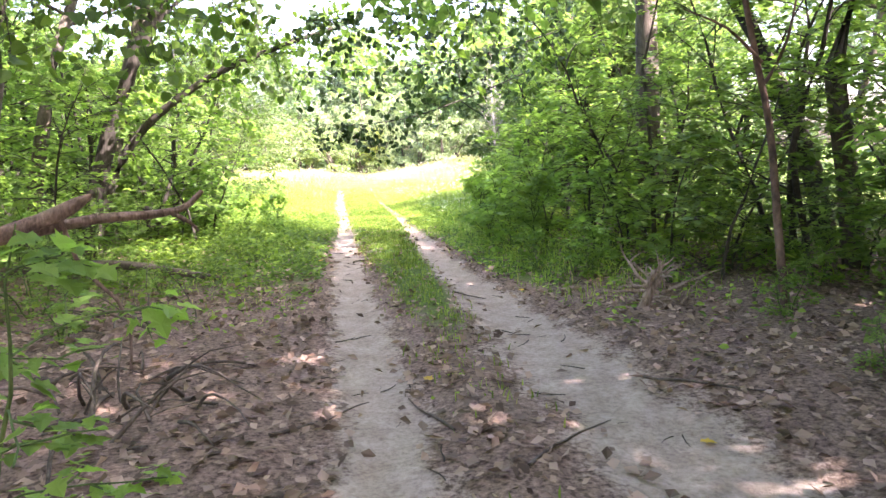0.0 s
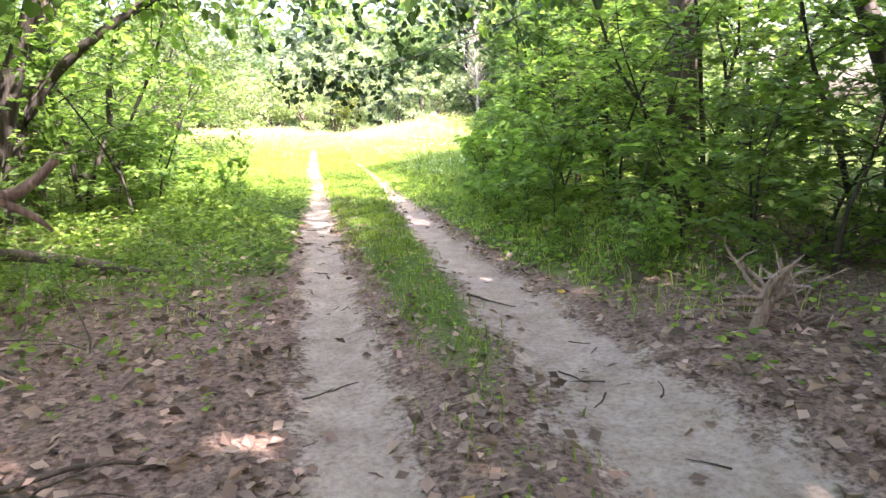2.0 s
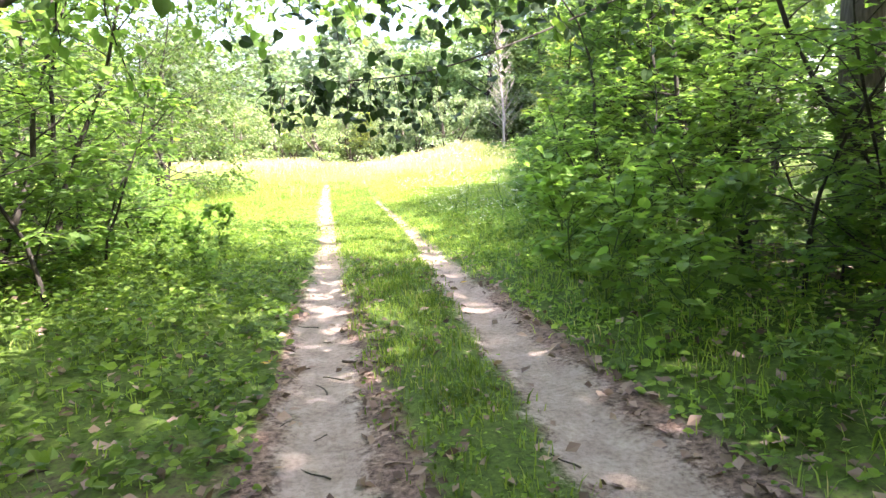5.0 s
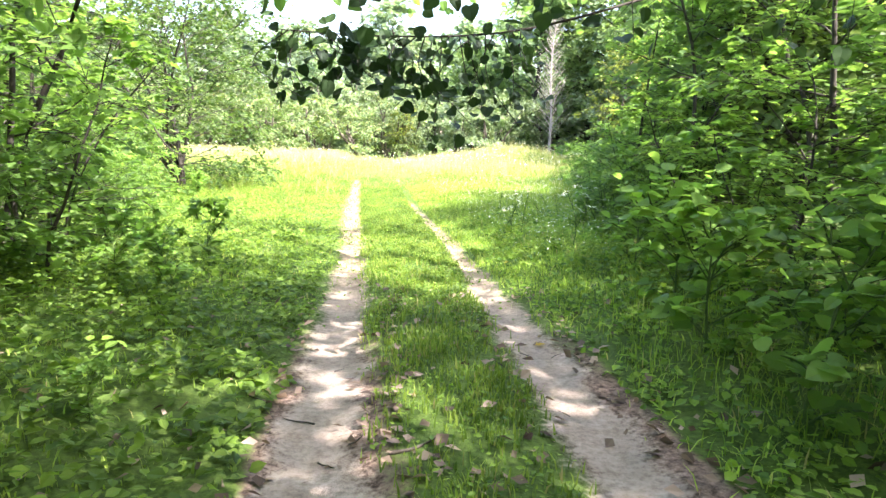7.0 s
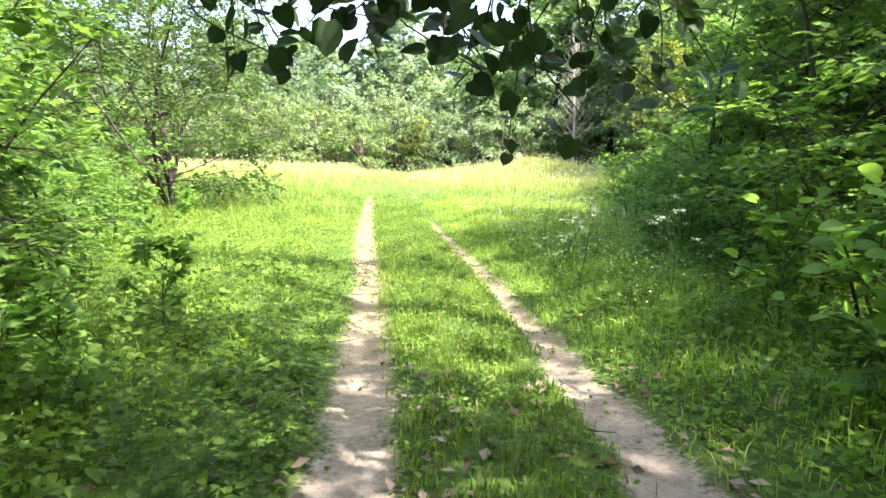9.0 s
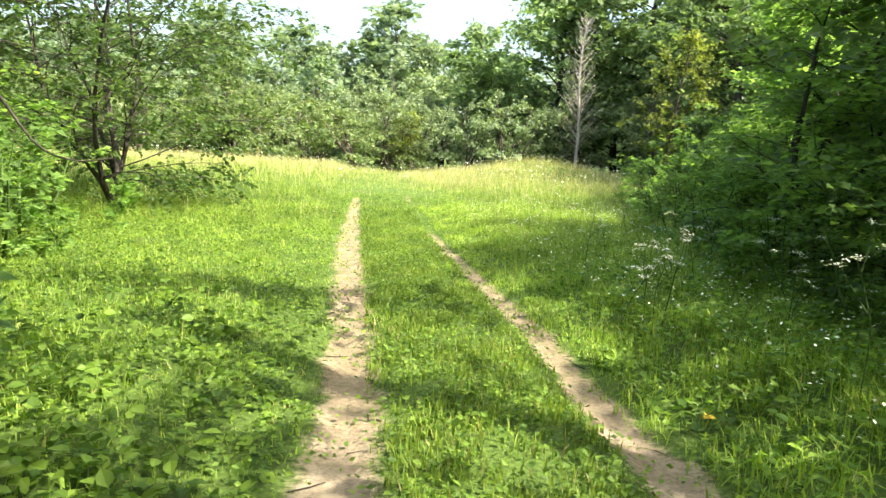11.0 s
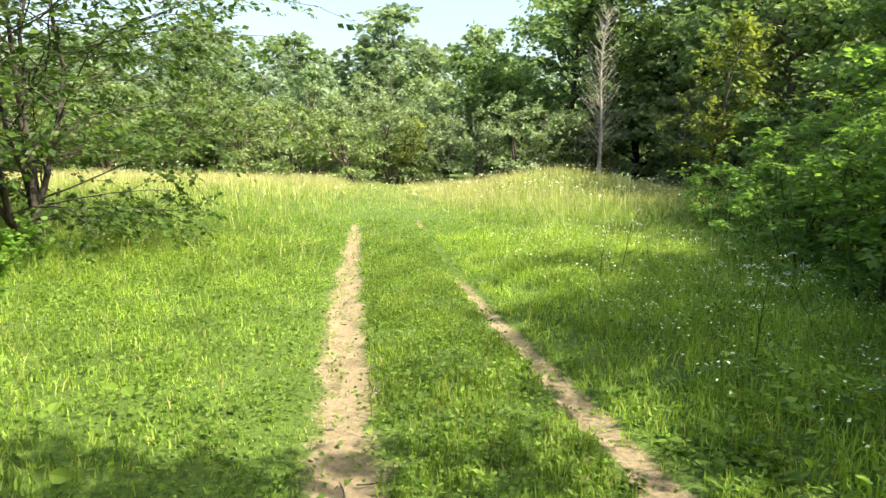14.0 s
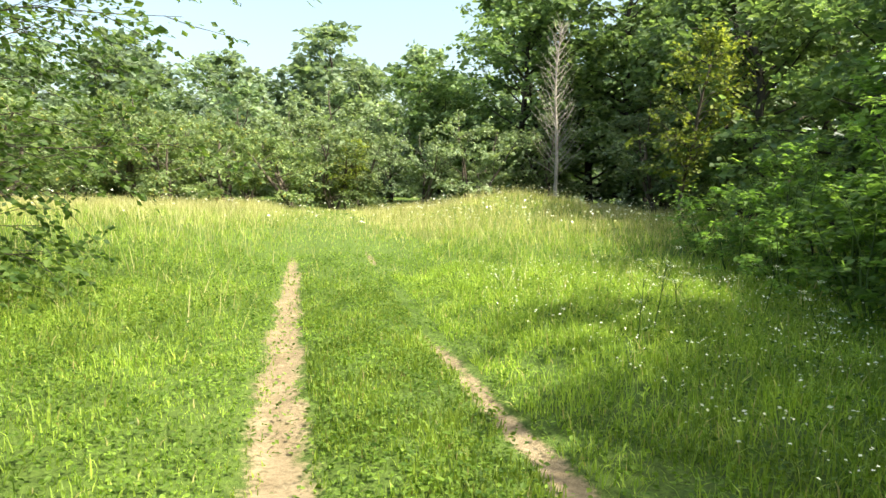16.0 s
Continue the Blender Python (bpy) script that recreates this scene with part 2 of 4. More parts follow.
def height_at(x, y):
    x, y = np.asarray(x, float), np.asarray(y, float)
    rise = 0.55 * smooth(23, 42, y) + 0.3 * smooth(36, 60, y)
    mound = 0.75 * np.exp(-((x - 8.0) / 2.6) ** 2 - ((y - 42.0) / 3.0) ** 2)
    left_swell = 0.35 * np.exp(-((x + 6) / 6.0) ** 2 - ((y - 37) / 6.0) ** 2)
    dip = -0.22 * np.exp(-((x - 3.2) / 1.6) ** 2) * smooth(33, 40, y)
    s = sand_at(x, y)
    crown = 0.035 * np.exp(-((x - 0.78) / 0.35) ** 2)
    verge = 0.07 * smooth(0.3, 1.4, np.abs(x - 0.76) - 0.75)
    prints = -0.018 * np.clip(wobble(x, y, 6.3, 2.2) - 0.15, 0, 1) * s
    near = smooth(80, 40, np.abs(x) + np.abs(y - 20))
    return rise + mound + left_swell + dip - 0.035 * s + crown + verge + prints + 0.025 * wobble(x, y) * near + 0.012 * wobble(x, y, 4.1, 0.7) * near


def axis(fine_lo, fine_hi, step, lo, hi):
    v = list(np.arange(fine_lo, fine_hi + 1e-6, step))
    g = step
    while v[-1] < hi:
        g *= 1.25
        v.append(v[-1] + g)
    g = step
    out = []
    p = fine_lo
    while p > lo:
        g *= 1.25
        p -= g
        out.append(p)
    return np.array(out[::-1] + v)


def mesh_of(name, verts, faces, mat, smooth_faces=False):
    """A mesh from an (n, 3) array and one or more (m, k) arrays of corners."""
    me = bpy.data.meshes.new(name)
    faces = faces if isinstance(faces, list) else [faces]
    loops = np.concatenate([f.ravel() for f in faces]).astype(np.int32)
    counts = np.concatenate([np.full(len(f), f.shape[1]) for f in faces])
    me.vertices.add(len(verts))
    me.vertices.foreach_set("co", np.asarray(verts, np.float32).ravel())
    me.loops.add(len(loops))
    me.loops.foreach_set("vertex_index", loops)
    me.polygons.add(len(counts))
    me.polygons.foreach_set("loop_start", np.concatenate([[0], np.cumsum(counts)[:-1]]).astype(np.int32))
    me.polygons.foreach_set("use_smooth", np.full(len(counts), smooth_faces))
    me.update(calc_edges=True)
    me.materials.append(mat)
    return me


def build_ground():
    xs, ys = axis(-4, 6, 0.1, -500, 500), axis(-2, 33, 0.1, -400, 600)
    gx, gy = np.meshgrid(xs, ys)
    verts = np.stack([gx, gy, height_at(gx, gy)], -1).reshape(-1, 3)
    w, h = len(xs), len(ys)
    idx = np.arange(w * h).reshape(h, w)
    faces = np.stack([idx[:-1, :-1], idx[:-1, 1:], idx[1:, 1:], idx[1:, :-1]], -1).reshape(-1, 4)
    me = mesh_of("ground", verts, faces, ground_material(), True)
    for key, values in (("sand", sand_at(gx, gy)), ("turf", turf_at(gx, gy)), ("warm", smooth(12, 18, gy))):
        me.attributes.new(key, "FLOAT", "POINT").data.foreach_set("value", np.asarray(values, np.float32).ravel())
    return tagged(new("ground", me), "sandy two-rut woodland track through leaf litter into a grassy clearing", "ground", kind="structure")


build_ground()

# ---------------------------------------------------------------- plant parts
rng = np.random.default_rng(7)

LEAF6 = np.array([(0, 0, 0), (-0.36, 0.30, 0.06), (-0.33, 0.64, 0.05), (0, 1, -0.10), (0.33, 0.64, 0.05), (0.36, 0.30, 0.06)])
LEAF6_F = np.array([(0, 5, 4, 3), (0, 3, 2, 1)])
LEAF4 = np.array([(0, 0, 0), (-0.34, 0.48, 0.07), (0, 1, -0.04), (0.34, 0.48, 0.07)])
LEAF4_F = np.array([(0, 3, 2), (0, 2, 1)])
HEART = np.array([(0, 0.04, 0), (-0.22, -0.05, 0.04), (-0.43, 0.12, 0.07), (-0.46, 0.40, 0.07), (-0.34, 0.68, 0.03), (-0.15, 0.89, -0.05), (0, 1.0, -0.10),
                  (0.15, 0.89, -0.05), (0.34, 0.68, 0.03), (0.46, 0.40, 0.07), (0.43, 0.12, 0.07), (0.22, -0.05, 0.04), (0, 0.5, -0.02)])
HEART_F = np.array([(12, i, (i + 1) % 12) for i in range(12)][::-1])
MAPLE = np.array([(0, 0, 0), (-0.30, 0.02, 0.03), (-0.22, 0.22, 0.03), (-0.55, 0.42, 0.06), (-0.27, 0.52, 0.04), (-0.24, 0.68, 0.03), (0, 1.0, -0.08),
                  (0.24, 0.68, 0.03), (0.27, 0.52, 0.04), (0.55, 0.42, 0.06), (0.22, 0.22, 0.03), (0.30, 0.02, 0.03), (0, 0.4, -0.03)])


def unit(v):
    return v / np.maximum(np.linalg.norm(v, axis=-1, keepdims=True), 1e-9)


def leaf_arrays(p, d, up, size, form=LEAF4, width=1.0):
    """Leaves at the points p, pointing along d, facing about up."""
    d = unit(np.asarray(d, float))
    side = unit(np.cross(d, up))
    nrm = np.cross(side, d)
    t = form[None, :, :] * np.asarray(size, float)[:, None, None]
    v = p[:, None, :] + t[..., 0:1] * width * side[:, None, :] + t[..., 1:2] * d[:, None, :] + t[..., 2:3] * nrm[:, None, :]
    return v.reshape(-1, 3)


def leaf_mesh(name, p, d, up, size, mat, form=LEAF4, faces=LEAF4_F, width=1.0):
    v = leaf_arrays(p, d, up, size, form, width)
    f = (np.arange(len(p))[:, None, None] * len(form) + faces[None]).reshape(-1, faces.shape[1])
    return mesh_of(name, v, f, mat)


def tube_arrays(lines, sides=6):
    """Tapered tubes along lines of (point, radius)."""
    vs, fs, base = [], [], 0
    for pts, radii in lines:
        pts = np.asarray(pts, float)
        tan = unit(np.gradient(pts, axis=0))
        ref = np.where(np.abs(tan[:, 2:3]) > 0.9, [[1.0, 0, 0]], [[0, 0, 1.0]])
        a = unit(np.cross(tan, ref))
        b = np.cross(tan, a)
        ang = np.linspace(0, 2 * np.pi, sides, endpoint=False)
        ring = pts[:, None, :] + np.asarray(radii)[:, None, None] * (np.cos(ang)[None, :, None] * a[:, None, :] + np.sin(ang)[None, :, None] * b[:, None, :])
        k = len(pts)
        vs.append(ring.reshape(-1, 3))
        i = np.arange(k - 1)[:, None] * sides
        j = np.arange(sides)[None, :]
        jn = (j + 1) % sides
        fs.append((np.stack([i + j, i + jn, i + sides + jn, i + sides + j], -1) + base).reshape(-1, 4))
        base += k * sides
    return np.concatenate(vs), np.concatenate(fs)


def tube_mesh(name, lines, mat, sides=6):
    v, f = tube_arrays(lines, sides)
    return mesh_of(name, v, f, mat, True)


def limb(start, direction, length, bend, n, r):
    """A wandering line: bend pulls it up (+) or down (-)."""
    p, d = [np.array(start, float)], np.array(direction, float)
    d /= np.linalg.norm(d)
    for i in range(n - 1):
        d = d + r.normal(0, 0.13, 3) + np.array([0, 0, bend / n])
        d /= np.linalg.norm(d)
        p.append(p[-1] + d * length / (n - 1))
    return np.array(p)


def curve_through(points, n=14):
    """Evenly stepped smooth line through a few points."""
    p = np.asarray(points, float)
    t = np.linspace(0, len(p) - 1, n)
    i = np.clip(t.astype(int), 0, len(p) - 2)
    u = (t - i)[:, None]
    a, b, c, d = p[np.maximum(i - 1, 0)], p[i], p[i + 1], p[np.minimum(i + 2, len(p) - 1)]
    return 0.5 * (2 * b + (c - a) * u + (2 * a - 5 * b + 4 * c - d) * u ** 2 + (3 * b - a - 3 * c + d) * u ** 3)


def along(line, t):
    f = np.clip(t, 0, 1) * (len(line) - 1)
    i = np.minimum(f.astype(int), len(line) - 2)
    w = (f - i)[:, None]
    return line[i] * (1 - w) + line[i + 1] * w, unit(line[i + 1] - line[i])


def plant(name, label, category, group, seed, height, radius, bark, leafmat, leaf, first=0.2, limbs=14, reach=0.4, rise=0.5, droop=-0.3,
          twigs=4, per_twig=14, flat=0.7, stems=1, spread=0.3, lean=(0, 0), form=LEAF4, faces=LEAF4_F, crown="round", sides=6, width=1.0, fine_twigs=True):
    """A woody plant: stems, limbs, twigs and leaves set along the twigs. Returns its Empty, standing at the origin."""
    r = np.random.default_rng(seed)
    wood, fine, lp, ld = [], [], [], []
    for s in range(stems):
        a0 = r.uniform(0, 6.283)
        out = spread * (stems > 1)
        d0 = np.array([np.cos(a0) * out + lean[0], np.sin(a0) * out + lean[1], 1.0])
        foot = np.array([np.cos(a0), np.sin(a0), 0]) * radius * 1.4 * (stems > 1)
        hs = height * r.uniform(0.8, 1.0)
        stem = limb(foot - np.array([0, 0, 0.15]), d0, hs, 0.5, 9, r)
        wood.append((stem, radius * np.linspace(1, 0.12, 9) ** 0.8))
        m = max(3, limbs // stems)
        for k in range(m):
            t = first + (1 - first) * (k + r.uniform(0, 0.9)) / m
            p, tan = along(stem, np.array([t]))
            az = k * 2.4 + r.uniform(-0.5, 0.5)
            u = (t - first) / max(1e-6, 1 - first)
            shape = {"round": np.sin(np.pi * (0.16 + 0.8 * u)) ** 0.7, "cone": 1.05 - 0.85 * u, "wide": 1.0 - 0.35 * u}[crown]
            ln = height * reach * shape * r.uniform(0.7, 1.15)
            lim = limb(p[0], (np.cos(az), np.sin(az), rise + 0.5 * u), ln, droop, 6, r)
            wood.append((lim, np.linspace(max(radius * 0.36 * (1 - 0.6 * t), 0.004), 0.003, 6)))
            for q in range(twigs):
                tt = 0.25 + 0.75 * (q + r.uniform(0, 1)) / twigs
                tp, ttan = along(lim, np.array([tt]))
                sgn = 1 if q % 2 else -1
                flatdir = np.cross(ttan[0], [0, 0, 1]) * sgn * r.uniform(0.5, 1.1) + ttan[0] * r.uniform(0.5, 1.0) + np.array([0, 0, r.normal(0, 0.25)])
                tw = limb(tp[0], flatdir, ln * r.uniform(0.25, 0.5), droop * 0.7, 4, r)
                fine.append((tw, np.linspace(0.006, 0.002, 4)))
                ts = r.uniform(0.08, 1.0, per_twig)
                q_p, q_t = along(tw, ts)
                side = np.cross(q_t, [0, 0, 1.0]) * np.where(r.random(per_twig) < 0.5, -1, 1)[:, None]
                dd = unit(side) * r.uniform(0.5, 1.2, (per_twig, 1)) + q_t * 0.6 + np.array([0, 0, -0.2]) + r.normal(0, 0.3, (per_twig, 3)) * (1.2 - flat)
                lp.append(q_p + r.normal(0, leaf * 0.35, (per_twig, 3)))
                ld.append(dd)
    root = tagged(new(name), label, category, group)
    trunk = new("trunk", tube_mesh("trunk", wood, bark, sides))
    trunk.parent = root
    if fine and fine_twigs:
        tw = new("twigs", tube_mesh("twigs", fine, bark, 3))
        tw.parent = root
        tw["kind"] = "stuff"
    p, d = np.concatenate(lp), np.concatenate(ld)
    n = len(p)
    up = np.array([0, 0, 1.0]) + r.normal(0, 1.05 - flat, (n, 3))
    leaves = new("foliage", leaf_mesh("foliage", p, d, up, leaf * r.uniform(0.6, 1.25, n), leafmat, form, faces, width))
    leaves["kind"] = "stuff"
    leaves.parent = root
    return root


def put_many(kinds, spots, scale=(0.85, 1.2), seed=1):
    """Stand the given kinds at the spots in turn; the first of each kind is moved to its place, the rest are copies."""
    r = random.Random(seed)
    fresh = list(kinds)
    for i, (x, y, *more) in enumerate(spots):
        k = kinds[i % len(kinds)]
        s = more[0] if more else r.uniform(*scale)
        m = Matrix.Translation((x, y, float(height_at(x, y)) - 0.02)) @ Matrix.Rotation(r.uniform(0, 6.283), 4, "Z")
        if k in fresh:
            fresh.remove(k)
            ob = k
            ob.matrix_basis = m
        else:
            ob = copy_thing(k, m)
        ob.scale = (s, s, s)


def scatter(n, x0, x1, y0, y1, keep, gap, seed):
    r = random.Random(seed)
    out = []
    for _ in range(n * 60):
        x, y = r.uniform(x0, x1), r.uniform(y0, y1)
        if keep(x, y) and all((x - a) ** 2 + (y - b) ** 2 > gap * gap for a, b in out):
            out.append((x, y))
            if len(out) == n:
                break
    return out


# ---------------------------------------------------------------- wood: tall trees
tall = [plant("forest_tree", "tall slender woodland tree with a high green crown", "tree", "trees of the wood", 11 + i, 13 + i, 0.15 + 0.03 * i,
              (BARK, BARK_DARK, BARK)[i], LEAF_CANOPY, 0.27, first=0.33, limbs=20, reach=0.30, rise=0.5, droop=-0.4, twigs=5, per_twig=11, flat=0.55, fine_twigs=False, sides=7) for i in range(3)]
spots = scatter(26, 4.6, 20, -9, 19, lambda x, y: x > edge_right(y) + 1.3 and (y < 5.5 or x > 13), 2.6, 3) + scatter(17, -20, -3.6, -9, 21, lambda x, y: x < edge_left(y) - 1.5, 2.8, 4)
# extra trees behind and beside the start, largely unseen, added to block the sun
spots += scatter(8, -6, 8, -14, -4, lambda x, y: abs(x - 0.7) > 1.8, 2.5, 5)
spots += scatter(15, 4.8, 13, -8, 5.0, lambda x, y: x > edge_right(y) + 1.2 and all((x - a) ** 2 + (y - b) ** 2 > 1.7 for a, b in spots), 1.5, 16)
spots += scatter(10, -6, 8, -13, -1.5, lambda x, y: abs(x - 0.7) > 2.2 and all((x - a) ** 2 + (y - b) ** 2 > 2.0 for a, b in spots), 1.8, 17)
spots += [(5.1, 3.3), (4.9, 0.9)]
put_many(tall, spots, (0.85, 1.2), 6)

# spreading crowns, mostly out of view, added to shade the first stretch of the track
roof = [plant("canopy_tree", "spreading woodland tree added to shade the track, its crown mostly unseen", "tree", "trees of the wood", 17 + i, 11.5 + i, 0.16, (BARK_DARK, BARK)[i], LEAF_CANOPY, 0.26,
              first=0.42, limbs=22, reach=0.44, rise=0.55, droop=-0.35, twigs=6, per_twig=11, flat=0.6, fine_twigs=False, sides=7, crown="wide") for i in range(2)]
put_many(roof, [(edge_right(y) + dx, y) for y, dx in ((-6.5, 1.2), (-3.2, 2.2), (-0.6, 1.6), (2.0, 3.0), (4.6, 2.2), (7.2, 3.4), (8.8, 4.4))]
         + [(edge_left(y) - dx, y) for y, dx in ((-5.0, 1.0), (-2.0, 1.8), (1.2, 1.2), (4.2, 2.6), (7.0, 1.9), (8.8, 2.6), (10.4, 3.2), (12.2, 2.4), (13.8, 4.0))], (0.85, 1.1), 61)
# trees behind the edge on the right, whose shade falls across the verge
shade = [plant("edge_tree", "leafy green tree at the edge of the wood", "tree", "trees at the wood's edge", 27 + i, 7.2 + 0.8 * i, 0.10, BARK_DARK, LEAF_BUSH, 0.19,
               first=0.08, limbs=34, reach=0.30, rise=0.45, droop=-0.35, twigs=7, per_twig=14, flat=0.6, fine_twigs=False) for i in range(2)]
put_many(shade, [(edge_right(y) + dx, y, sc) for y, dx, sc in ((19.2, 2.9, 0.9), (21.4, 2.6, 0.9), (23.6, 2.6, 0.85), (25.8, 3.7, 0.8), (28.0, 4.4, 0.75))]
         + [(10.4, 5.4, 1.0), (11.2, 9.2, 1.0), (12.6, 13.0, 1.0), (13.2, 6.8, 1.1), (11.8, 2.6, 1.0), (14.6, 10.4, 1.1)]
         + [(-7.4, 9.6, 0.9), (-8.8, 12.4, 1.0), (-6.9, 14.8, 0.85), (-9.6, 16.6, 1.0), (-7.6, 18.6, 0.9), (-10.4, 20.6, 1.0), (-8.2, 6.4, 0.9), (-11.0, 9.4, 1.1), (-7.0, 22.4, 0.8)], seed=62)

# understorey trees and saplings with leaves in flat sprays
saplings = [plant("maple_sapling", "young maple sapling with bright green leaves in flat sprays", "sapling", "saplings beside the track", 31 + i, h, 0.018 + 0.004 * i,
                  BARK_DARK, LEAF_SAPLING, 0.115, first=0.16, limbs=15, reach=0.30, rise=0.35, droop=-0.35, twigs=4, per_twig=8, flat=0.82, form=MAPLE,
                  faces=HEART_F, sides=5, width=1.05) for i, h in enumerate((2.2, 3.0, 3.6))]
near_r = [(edge_right(y) + 0.75 + dx, y) for y, dx in ((3.0, 1.9), (4.6, 2.6), (5.6, 1.8), (7.6, 0.4), (7.9, 1.5), (10.2, 1.0), (11.2, 1.2), (13.2, 1.3), (14.2, 1.1), (6.6, 2.2), (4.2, 1.2), (6.9, 0.6), (8.4, 0.2), (9.6, 0.15), (10.8, 0.5), (11.6, 0.0), (12.7, 0.3), (13.6, 0.1), (14.6, 0.3), (15.7, 0.2), (17.0, 0.2), (9.0, 1.4), (12.0, 1.5))]
near_l = [(edge_left(y) - 0.7 + dx, y) for y, dx in ((8.6, -0.5), (10.2, -1.6), (11.4, -2.4), (12.8, 0.0), (13.6, -0.5), (14.8, 0.0), (16.0, -0.2), (17.2, 0.0), (18.4, 0.1))]
put_many(saplings, near_r + near_l, (0.85, 1.15), 8)

under = [plant("understorey_tree", "leafy understorey tree with layered green branches", "tree", "understorey of the wood", 51 + i, h, 0.05, BARK_DARK, LEAF_BUSH, 0.13,
               first=0.06, limbs=26, reach=0.30, rise=0.3, droop=-0.3, twigs=5, per_twig=15, flat=0.75, stems=2, spread=0.25, crown="wide")
         for i, h in enumerate((3.6, 4.6, 5.6))]
spots = [(edge_right(y) + dx, y) for y, dx in ((2.5, 3.6), (5.2, 4.6), (8.8, 3.6), (11.4, 2.9), (7.5, 2.9), (10.2, 2.2), (13.0, 2.2), (15.3, 2.0), (17.6, 1.6), (19.4, 1.7), (21.2, 1.5), (23.0, 1.5), (24.4, 2.2),
                                                (12.2, 4.5), (16.4, 4.2), (20.4, 4.0), (24.0, 4.6))]
spots += [(edge_right(y) + dx, y, sc) for y, dx, sc in ((25.8, 2.0, 0.52), (27.4, 2.0, 0.5), (29.0, 2.2, 0.5), (30.6, 2.5, 0.5), (28.2, 3.2, 0.6), (26.2, 3.4, 0.62))]
spots += [(edge_left(y) - dx, y) for y, dx in ((9.4, 3.2), (13.3, 2.9), (14.4, 1.9), (16.6, 1.8), (18.6, 1.7), (20.4, 2.0), (22.2, 1.8), (13.6, 5.2), (17.0, 4.2), (20.8, 4.4))]
spots += scatter(13, 7, 18, -4, 20, lambda x, y: x > edge_right(y) + 4.5, 2.6, 12) + scatter(22, -18, -5.5, -2, 25, lambda x, y: x < edge_left(y) - 3.2, 1.9, 13)
put_many(under, spots, (0.85, 1.15), 9)

low = [plant("low_bush", "low leafy green bush at the edge of the wood", "bush", "bushes at the wood's edge", 71 + i, 1.5 + 0.4 * i, 0.02, STEM, LEAF_BUSH, 0.105, first=0.02, limbs=24, reach=0.42,
             rise=0.35, droop=-0.3, twigs=3, per_twig=13, flat=0.7, stems=4, spread=0.45, crown="wide", fine_twigs=False) for i in range(2)]
spots = [(edge_right(y) + dx, y) for y, dx in ((12.8, 0.9), (15.0, 0.8), (16.6, 0.6), (18.2, 0.6), (19.6, 0.5), (21.4, 0.6), (23.2, 0.5), (25.0, 0.5), (26.8, 0.4), (28.6, 0.4), (30.4, 0.5), (31.8, 1.2))]
spots += [(edge_right(y) + dx, y, sc) for y, dx, sc in ((17.6, 1.2, 1.3), (19.0, 1.5, 1.4), (20.6, 1.4, 1.3), (22.2, 1.6, 1.4), (23.8, 1.5, 1.35), (25.2, 1.4, 1.4), (26.4, 1.3, 1.35), (27.4, 1.5, 1.4), (28.6, 1.5, 1.3), (29.8, 1.7, 1.25), (26.8, 2.6, 1.7), (28.8, 2.8, 1.6), (24.6, 2.8, 1.7))]
spots += [(-4.0, 21.2, 1.15), (-4.4, 22.6, 1.25), (-4.9, 24.3, 1.2), (3.7, 5.0, 0.36), (4.5, 4.4, 0.45), (3.6, 6.9, 0.36), (3.4, 3.6, 0.3), (4.9, 6.2, 0.5), (3.0, 7.7, 0.4), (3.9, 2.9, 0.42), (4.7, 7.4, 0.55), (-2.6, 6.0, 0.4), (-3.3, 7.2, 0.5), (-2.2, 8.0, 0.35), (-3.0, 3.4, 0.4), (-5.2, 23.0, 1.2), (-5.8, 24.6, 1.3), (-6.6, 26.2, 1.4), (-5.9, 21.6, 1.3), (-7.2, 24.0, 1.5)]
spots += [(edge_left(y) - dx, y) for y, dx in ((15.4, 0.9), (17.8, 0.7), (19.4, 0.6), (21.0, 0.6), (22.6, 0.7), (24.2, 0.8), (25.6, 1.2))]
spots += scatter(22, 4.6, 11, 1, 15, lambda x, y: x > edge_right(y) + 1.4, 1.2, 14) + scatter(12, -11, -3, 3, 15, lambda x, y: x < edge_left(y) - 1.0, 1.5, 15)
put_many(low, spots, (0.7, 1.1), 10)

# ---------------------------------------------------------------- clearing: trees
multi = plant("crack_willow", "many-stemmed spreading tree with dark stems and sparse drooping twigs", "tree", "", 91, 7.2, 0.055, BARK_DARK, LEAF_WILLOW, 0.115,
              first=0.10, limbs=110, reach=0.60, rise=0.35, droop=-0.5, twigs=9, per_twig=25, flat=0.35, stems=6, spread=0.34)
put_many([multi], [(-4.7, 27.4, 1.0)], seed=2)
apples = [plant("apple_tree", "old round-headed apple tree with grey-green leaves", "tree", "apple trees across the clearing", 101 + i, 4.6, 0.11, BARK, LEAF_APPLE, 0.18,
                first=0.08, limbs=38, reach=0.48, rise=0.4, droop=-0.55, twigs=9, per_twig=16, flat=0.2, stems=3, spread=0.4, fine_twigs=False) for i in range(2)]
put_many(apples, [(-2.6, 48.5, 1.05), (-6.4, 50, 0.95), (0.2, 49.5, 0.9), (-11.5, 50, 1.1), (-16, 47, 1.1), (-21, 49, 1.2), (-26, 45, 1.2), (-9, 57, 1.3), (-18, 57, 1.4), (-4.8, 47.5, 0.8), (-8.8, 47.8, 0.9), (2.0, 52, 0.9), (-13.8, 47, 0.95)], seed=3)
